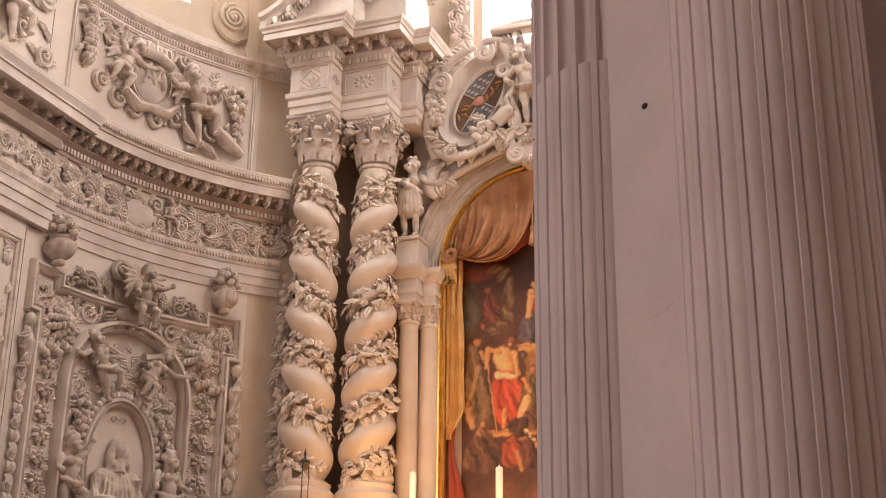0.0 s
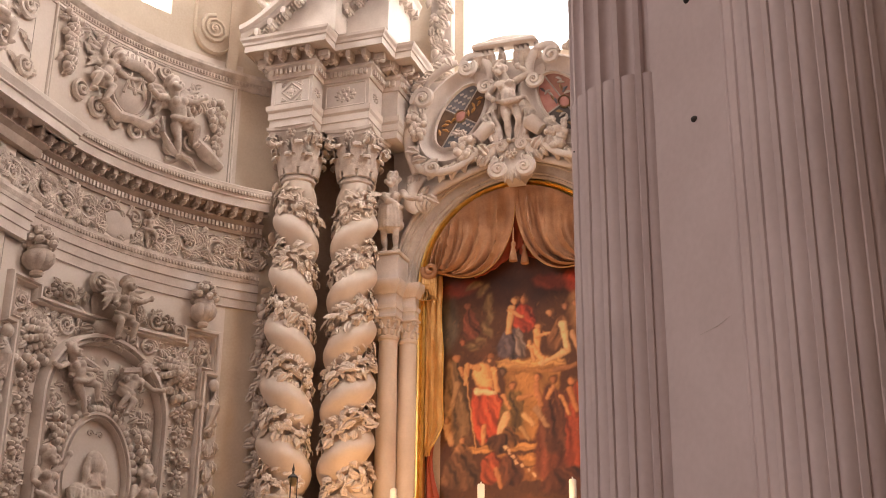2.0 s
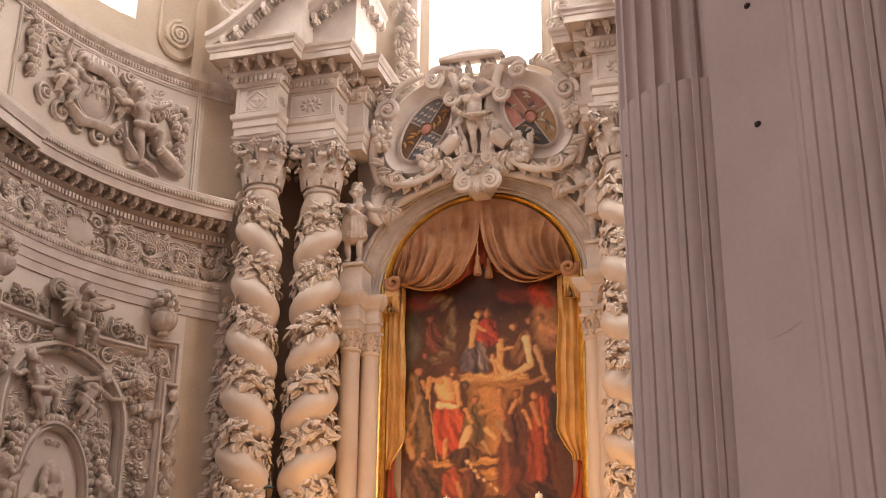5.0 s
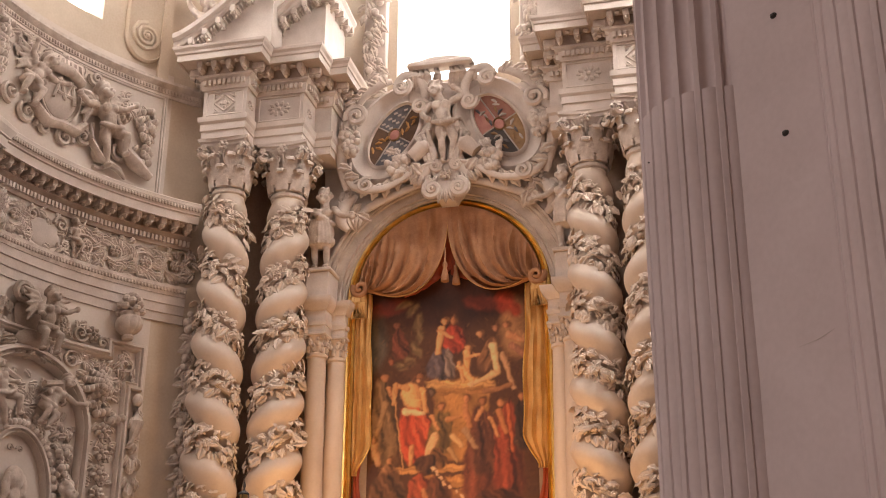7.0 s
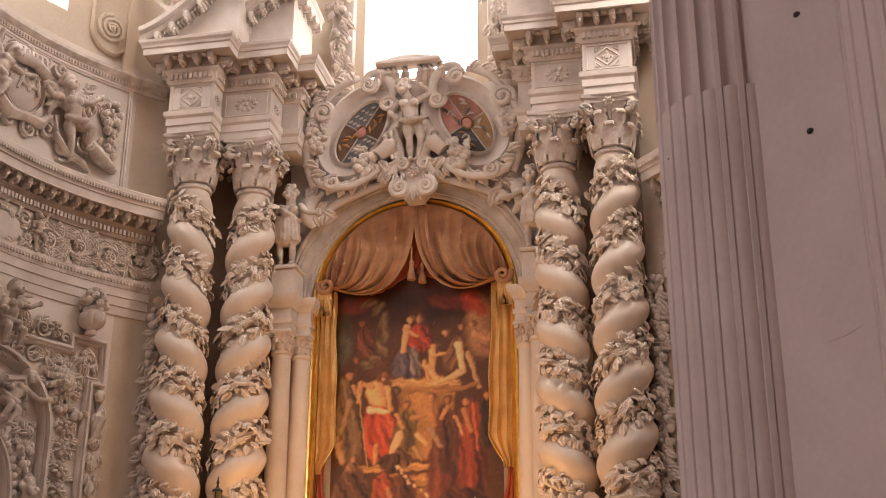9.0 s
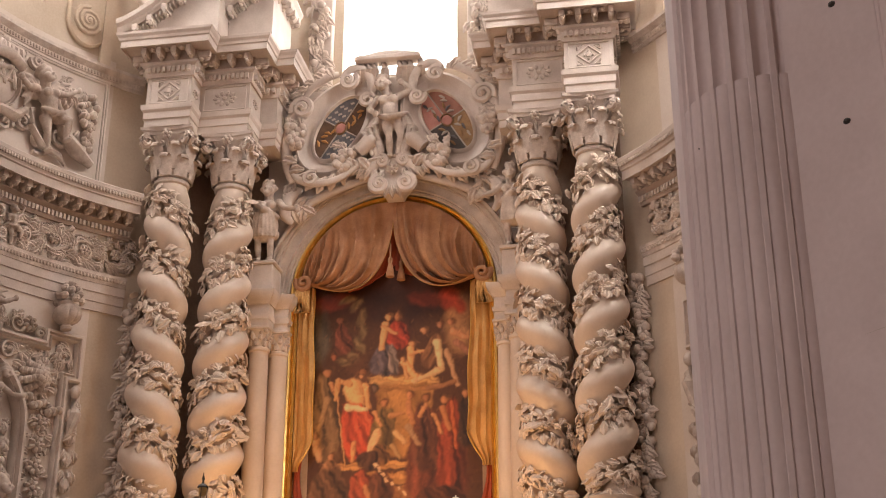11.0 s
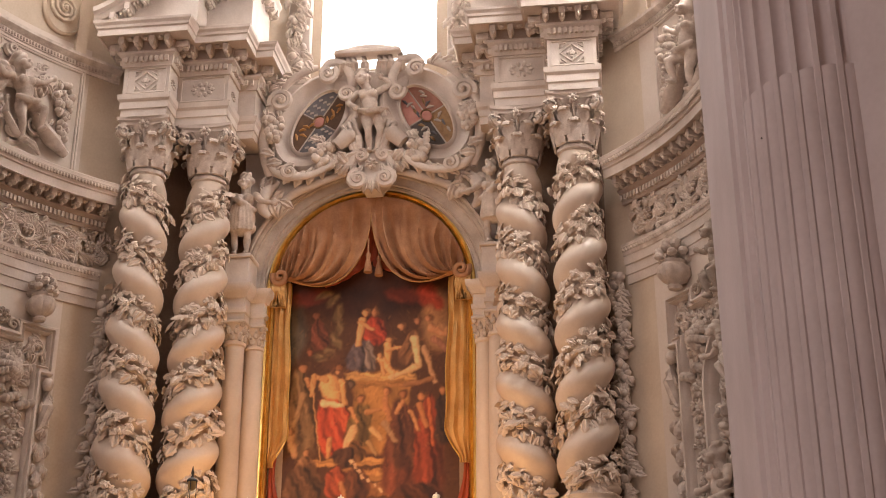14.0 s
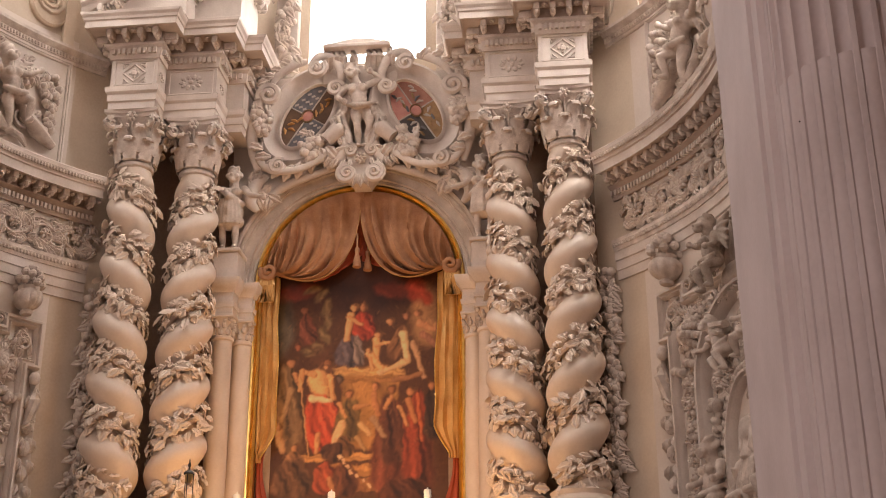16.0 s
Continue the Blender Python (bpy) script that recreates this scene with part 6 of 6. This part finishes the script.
for s in (-1, 1):
    at_key(scroll(Geo(), s * 0.21, 10.10, 0.155, -s, 1.9, math.pi / 2, 0.055, -0.24), "keystone_volute", "spiral volute", STUCCO)
    at_key(scroll(Geo(), s * 0.17, 10.50, 0.10, s, 1.7, math.pi / 2, 0.04, -0.24), "keystone_volute", "small spiral volute", STUCCO)
    at_key(Geo().tube([(s * 0.20, -0.22, 10.56), (s * 0.36, -0.22, 10.52), (s * 0.50, -0.20, 10.40), (s * 0.56, -0.16, 10.30)], [0.05, 0.065, 0.06, 0.03], 8, 0.7), "keystone_wing", mat=STUCCO)
    for k in range(5):
        at_key(leaf_on(Geo(), s * (0.16 + 0.10 * k), 10.34 + 0.02 * k, 270 + s * (12 + 9 * k), 0.22, 0.12, -0.24, 1.0), "keystone_leaf")
for k in range(3):
    at_key(leaf_on(Geo(), -0.06 + 0.06 * k, 10.08, 252 + 18 * k, 0.24, 0.11, -0.25, 0.9), "keystone_leaf")
at_key(rosette_on(Geo(), 0, 10.34, 0.10, 7, -0.27), "keystone_boss")
# low cap on small leaves against the window
g = Geo().box((-0.58, -0.30, 12.27), (0.50, -0.04, 12.36), 0.02).box((-0.53, -0.26, 12.36), (0.45, -0.06, 12.40), 0.015)
g.ball((-0.04, -0.16, 12.38), (0.44, 0.11, 0.11), 18, 8)
at_crest(g, "crest_cap", "low moulded cap against the bright window", STUCCO)
at_crest(Geo().box((-0.60, -0.10, 11.7), (0.60, 0.12, 12.06), 0.03), "crest_back", mat=STUCCO)
for k in range(13):
    x = -0.54 + 0.085 * k
    if k in (4, 6, 7, 11):
        continue
    at_crest(Geo().tube([(x, -0.06, 11.98), (x + 0.03, -0.20, 12.14), (x, -0.16, 12.29)], [0.085, 0.07, 0.05], 7), "cap_leaf")
f = shifted(putto(1.46, ((-0.09, -0.02, -0.13), (0.0, -0.12, -0.24)), ((0.15, 0.0, 0.07), (0.03, -0.02, 0.17)), ((0.03, -0.05, -0.20), (0.03, 0.0, -0.42)), ((0.03, -0.03, -0.21), (-0.03, 0.02, -0.42)), False, -0.03, False, (-0.05, -0.05)), 0.02, -0.06, 10.58, -2)
st = solid("statue", f.mapped(lambda p: (p[0] + 0.04, p[1] + 1.12, p[2])), RELIEF, "plain off-white stucco statue standing on the keystone shell", "statue", smooth=60)
fused(st, 0.016)

# statues on the imposts
for s in (-1, 1):
    b = solid("statue_pedestal", Geo().box((s * 1.95 - 0.19, 0.70, 8.42), (s * 1.95 + 0.19, 1.2, 8.84), 0.015).box((s * 1.95 - 0.22, 0.67, 8.84), (s * 1.95 + 0.22, 1.2, 8.90), 0.012), STUCCO, "plain stucco pedestal on the impost of the arch", "pedestal", "statue pedestals")
    f = shifted(putto(1.38, flip(ARM_DOWN), ((0.08, -0.06, -0.10), (0.24, -0.08, -0.14)), flip(LEG), LEG, False, 0.02, True), 0, 0, 0, 0, s > 0)
    st = solid("statue", f.mapped(lambda p: (p[0] + s * 1.95, p[1] + 1.02, p[2] + 8.92)), RELIEF, "plain off-white stucco statue of a standing figure", "statue", "statues on the imposts", smooth=60)
    fused(st, 0.016)

# ---- curtain of gilt stucco round the painting ----
curtain = thing("altar_curtain", (0, 1.25, 4.4), "ochre and gilt draped curtain tied back round the painting", "curtain")
for s in (-1, 1):
    rows = []
    for i in range(73):
        v = i / 72  # from the arch's edge to the hem
        th = radians(82) * (1 - v)
        p0 = Vector((1.49 * math.sin(th), 8.48 + 1.49 * math.cos(th)))
        p3 = Vector((1.475, 8.69)).lerp(Vector((1.38, 8.74)), v)
        c1, c2 = p0 + v * Vector((-0.05, -1.25)), p3 + v * Vector((-0.78, -0.58))
        row = []
        for j in range(49):
            t = j / 48
            p = p0 * (1 - t) ** 3 + c1 * (3 * t * (1 - t) ** 2) + c2 * (3 * t * t * (1 - t)) + p3 * t ** 3
            wander = 0.9 * math.sin(t * 3.1 + v * 4 + s) + 0.5 * math.sin(t * 7.0 - v * 6)
            ph = v * 42 + 1.5 * wander
            fold = 1 - 2 * abs(math.sin(ph * 0.5)) ** 0.55 + 0.45 * math.sin(ph * 1.7 + 3.0 * t) + 0.3 * math.sin(v * 61 + 4 * t + s)
            calm = min(1, (1 - v) * 9 + 0.25) * min(1, v * 7) * min(1, 0.1 + t * 7) * (0.45 + 0.55 * math.sin(math.pi * min(1, t * 0.8 + 0.12)))
            belly = 0.08 * math.sin(math.pi * v ** 1.3) * math.sin(math.pi * min(1, 0.1 + t * 0.9))
            row.append((s * p.x, 1.225 - belly - 0.072 * fold * calm - 0.02 * v, p.y))
        rows.append(row)
    part("valance", Geo().grid([r + [(x, y + 0.03, z) for x, y, z in reversed(r)] for r in rows], True, True), CURTAIN_PALE, curtain, "draped brown half of the valance", smooth=70)
    hem = [(x, y - 0.012, z) for x, y, z in rows[-1]]
    inset = [Vector(p).lerp(Vector(q), 0.9) for p, q in zip(rows[-1], rows[-3])]
    part("hem", Geo().grid([[p, (p[0], p[1] - 0.012, p[2]), (q.x, q.y - 0.016, q.z), q] for p, q in zip(hem, inset)], True, True), CURTAIN_PALE, curtain, "brown hem band", smooth=60)
    part("piping", Geo().tube(hem[3:], 0.009, 6), CURTAIN, curtain, "gilded piping of the hem")
    # red lining behind the middle
    lin = []
    for i in range(15):
        x = 0.75 * i / 14
        hi = 9.93 - 1.1 * (i / 14)
        lo = 8.58 + 0.42 * (1 - i / 14) ** 1.6 if s < 0 else 8.60 + 0.30 * (1 - i / 14)
        y = 1.44 + 0.018 * math.sin(i * 1.9)
        lin.append([(s * x, y, hi), (s * x, y - 0.01, lo), (s * x, y + 0.02, lo), (s * x, y + 0.03, hi)])
    part("lining", Geo().grid(lin, True, True), LINING, curtain, "dark red curtain lining", smooth=60)
    # side drop
    rows = []
    for i in range(50):
        z = 8.62 - (8.62 - 5.75) * i / 49
        inner = (1.27 if s < 0 else 1.21) - 0.07 * (8.62 - z) / 2.4 + 0.012 * math.sin(z * 5)
        if z < 6.25:
            inner += 0.24 * min(1, (6.25 - z) / 0.42) ** 1.3
        row = []
        for j in range(15):
            v = j / 14
            x = 1.49 + (inner - 1.49) * v
            fold = math.sin(v * 15 + 0.9 * math.sin(z * 2.0) + s) * 0.03 + 0.014 * math.sin(v * 33 + z * 1.5) + 0.012 * math.sin(z * 6.5 + v * 9)
            row.append((s * x, 1.34 - 0.03 + fold, z))
        rows.append(row)
    part("side_drop", Geo().grid([r + [(x, y + 0.035, z) for x, y, z in reversed(r)] for r in rows], True, True), CURTAIN, curtain, "gilded hanging side of the curtain", smooth=70)
    part("side_hem", Geo().tube([r[-1] for r in rows], 0.012, 5), GOLD, curtain)
    rows = []
    for i in range(20):
        z = 6.20 - (6.20 - 4.4) * i / 19
        inner = 1.30 + 0.10 * math.sin(i * 0.3)
        rows.append([(s * (1.49 + (inner - 1.49) * j / 6), 1.38 + 0.02 * math.sin(j * 2.2 + i * 0.2), z) for j in range(7)])
    part("tail", Geo().grid([r + [(x, y + 0.02, z) for x, y, z in reversed(r)] for r in rows], True, True), LINING, curtain, "red lining of the curtain tail", smooth=70)
    g = Geo()
    for k in range(6):
        g.tube([(s * (1.36 + 0.03 * k), 1.24, 8.70), (s * (1.34 + 0.035 * k), 1.20, 8.45), (s * (1.33 + 0.04 * k), 1.22, 8.20)], [0.04, 0.05, 0.03], 6)
    part("knot", g, CURTAIN, curtain, "gathered folds below the knot")
    curl = Geo().tube(spiral((s * 1.40, 1.20, 8.68), 0.13, 1.5, 0.5 if s > 0 else math.pi - 0.5, -s, 24, shrink=0.2, lift=(0, -0.06, 0)), [0.055 - 0.0012 * i for i in range(25)], 8, up=(0, 1, 0))
    part("knot_curl", curl, CURTAIN_PALE, curtain, "curled knot of the curtain", smooth=60)
    tx, ty = (-0.03, 1.18) if s < 0 else (0.11, 1.34)
    g = Geo().lathe([(0.012, 9.25), (0.014, 9.02), (0.034, 9.0), (0.04, 8.96), (0.028, 8.92), (0.036, 8.88), (0.056, 8.80), (0.068, 8.70), (0.062, 8.69)], 14, (tx, ty))
    part("tassel", g, CURTAIN_PALE, curtain, "hanging tassel on its cord", smooth=50)

# ---- broken pediments, window flanks and upper brackets ----
for s in (-1, 1):
    ped = thing("pediment", (s * 2.9, 0.2, 12.26), "broken curved stucco pediment with dentils and carved panel", "pediment", "broken pediments")

    def rake(x0, x1, y0, y1, z0, h, pw, name):
        prof = [(0.0, y1), (0.0, y0), (0.05, y0 - 0.03), (0.10, y0 - 0.03), (0.14, y0 - 0.09), (0.20, y0 - 0.10), (0.22, y0 - 0.10), (0.22, y1)]
        rows = []
        for i in range(21):
            u = i / 20
            x = x0 + (x1 - x0) * u
            z = z0 + h * u ** pw
            rows.append([(s * x, y, z + o) for o, y in prof])
        part(name, Geo().grid(rows, True, True), STUCCO, ped)
        rows = [[(s * (x0 + (x1 - x0) * i / 20), y, z) for y, z in ((y0 + 0.18, z0), (y0 + 0.18, z0 + h * (i / 20) ** pw + 0.02), (y1, z0 + h * (i / 20) ** pw + 0.02), (y1, z0))] for i in range(21)]
        part("tympanum", Geo().grid(rows, True, True), STUCCO, ped)
        for k in range(1, 7):
            u = (k + 0.3) / 7
            xx, zz = x0 + (x1 - x0) * u, z0 + h * u ** pw
            part("modillion", MODILLION, RELIEF, ped, m=Matrix.Translation(Vector((s * xx, y0 + 0.12, zz - 0.14)) - ped.location))
        g = Geo()
        for k in range(30):
            u = (k + 0.5) / 30
            xx, zz = s * (x0 + (x1 - x0) * u), z0 + h * u ** pw - 0.02
            g.box((xx - 0.014, y0 + 0.02, zz - 0.06), (xx + 0.014, y0 + 0.2, zz))
        tagged(part("dentil_course", g, STUCCO, ped), kind="stuff")

    rake(4.02, 2.45, -0.72, 0.4, 12.27, 1.25, 1.35, "raking_cornice")
    rake(2.95, 1.72, -0.28, 0.9, 12.27, 1.05, 0.75, "raking_cornice")
    g, rows = Geo(), []
    for i in range(13):
        u = i / 12
        y, z = -0.30 + 1.25 * u, 13.30 - 0.15 * u
        rows.append([(s * x, y, z + o) for x, o in ((1.95, 0.0), (1.66, 0.0), (1.60, 0.06), (1.58, 0.14), (1.54, 0.20), (1.54, 0.24), (1.95, 0.24))])
    part("return_cornice", g.grid(rows, True, True), STUCCO, ped, smooth=14)
    for k in range(5):
        part("modillion", MODILLION, RELIEF, ped, m=Matrix.Translation(Vector((s * 1.74, -0.12 + 0.25 * k, 13.13)) - ped.location) @ Matrix.Rotation(radians(-90 * s), 4, "Z"))
    part("pedestal_block", Geo().box((min(s * 1.95, s * 2.5), 0.02, 12.26), (max(s * 1.95, s * 2.5), 1.2, 12.75), 0.02), STUCCO, ped)
    g = Geo()
    for k in range(40):
        leaf_on(g, q.uniform(-0.25, 0.25), q.uniform(0, 1.4), q.uniform(0, 360), 0.2, 0.12, -0.02, 1.0)
    part("carved_panel", g.mapped(lambda p: (s * 2.2 + p[0], 0.02 + p[1], 12.4 + p[2])), RELIEF, ped)
    g = rosette_on(Geo(), s * 2.72, 12.52, 0.16, 8, -0.12)
    for k in range(12):
        leaf_on(g, s * q.uniform(2.4, 3.1), q.uniform(12.35, 12.7), q.uniform(0, 360), 0.18, 0.1, -0.10, 1.0)
    part("panel_foliage", g, RELIEF, ped)
    g = Geo()
    for k in range(60):
        z = 12.3 + 3.6 * k / 60
        g.ball((q.uniform(-0.12, 0.12), q.uniform(-0.12, 0.0), z), q.uniform(0.05, 0.09), 7, 5)
        leaf_on(g, q.uniform(-0.14, 0.14), z, q.uniform(200, 340), 0.24, 0.15, -0.1, 1.0)
    fl = solid("garland_strip", g.mapped(lambda p: (s * 1.36 + p[0], 1.42 + p[1], p[2])), RELIEF, "upright stucco garland of fruit beside the window", "garland", "garlands beside the window", "stuff", smooth=45)
    fl2 = Geo().box((s * 1.36 - 0.2, 1.44, 12.2), (s * 1.36 + 0.2, 1.75, 16.5), 0.02)
    solid("window_pilaster", fl2, STUCCO, "plain stucco pilaster behind a garland", "pilaster", "window pilasters")
    # scroll bracket and figure niche in the clerestory
    br = thing("scroll_bracket", on_wall(s * 55.5, 12.0), "ochre stucco bracket carved with a large volute", "bracket", "scroll brackets")
    bend = (lambda p, s=s: on_wall(s * (55.5 - math.degrees(p[0] / R)), p[2], -p[1]))
    plate = [(0.36 * math.cos(radians(a)), 12.50 + 0.40 * math.sin(radians(a))) for a in range(180, 361, 15)] + [(0.36, 13.6), (-0.36, 13.6)]
    part("back_plate", Geo().grid([[(x * k, y, 12.5 + (z - 12.5) * k) for x, z in plate] for k, y in ((1, 0.02), (1, -0.05), (0.93, -0.08), (0.88, -0.05))], True, True).mapped(bend), OCHRE, br)
    part("volute", scroll(Geo(), 0, 12.55, 0.26, 1, 2.6, math.pi / 2, 0.04, -0.06).mapped(bend), OCHRE, br, "large volute")
    ps = thing("clerestory_pilaster", on_wall(s * 48, 12.0), "ochre clerestory pilaster with seated stucco figure", "pilaster", "clerestory pilasters")
    bend2 = (lambda p, s=s: on_wall(s * (47.5 - math.degrees(p[0] / R)), p[2], -p[1]))
    for x in (-0.42, 0.42):
        rows = [[(x + a, y, z) for a, z in ((-0.09, 11.9), (0.09, 11.9), (0.09, 16), (-0.09, 16))] for y in (0.02, -0.08)]
        part("pilaster_strip", Geo().grid(rows, True, True).mapped(bend2), OCHRE, ps)
    f = shifted(putto(1.5, flip(ARM_UP), ARM_OUT, flip(LEG_BENT), LEG_BENT, False, 0.03, True), 0.1, -0.02, 12.1)
    fused(part("figure", f.mapped(bend2), RELIEF, ps, "plain seated stucco figure"), 0.026)
    # leafy festoon hanging behind the outer column
    g = Geo()
    for k in range(120):
        z = 3.9 + 4.2 * (k / 120)
        w = 0.10 + 0.05 * math.sin(k * 0.35)
        g.ball((q.uniform(-w, w), -0.05 - q.uniform(0, 0.08), z), q.uniform(0.045, 0.075), 7, 5)
        leaf_on(g, q.uniform(-w, w), z, q.uniform(180, 360), 0.2, 0.13, -0.1, 1.0)
    bend3 = (lambda p, s=s: on_wall(s * (43.0 - math.degrees(p[0] / R)), p[2], -p[1]))
    solid("hanging_festoon", g.mapped(bend3), RELIEF, "hanging stucco festoon of fruit and leaves on the wall", "festoon", "hanging festoons", "stuff", smooth=45)
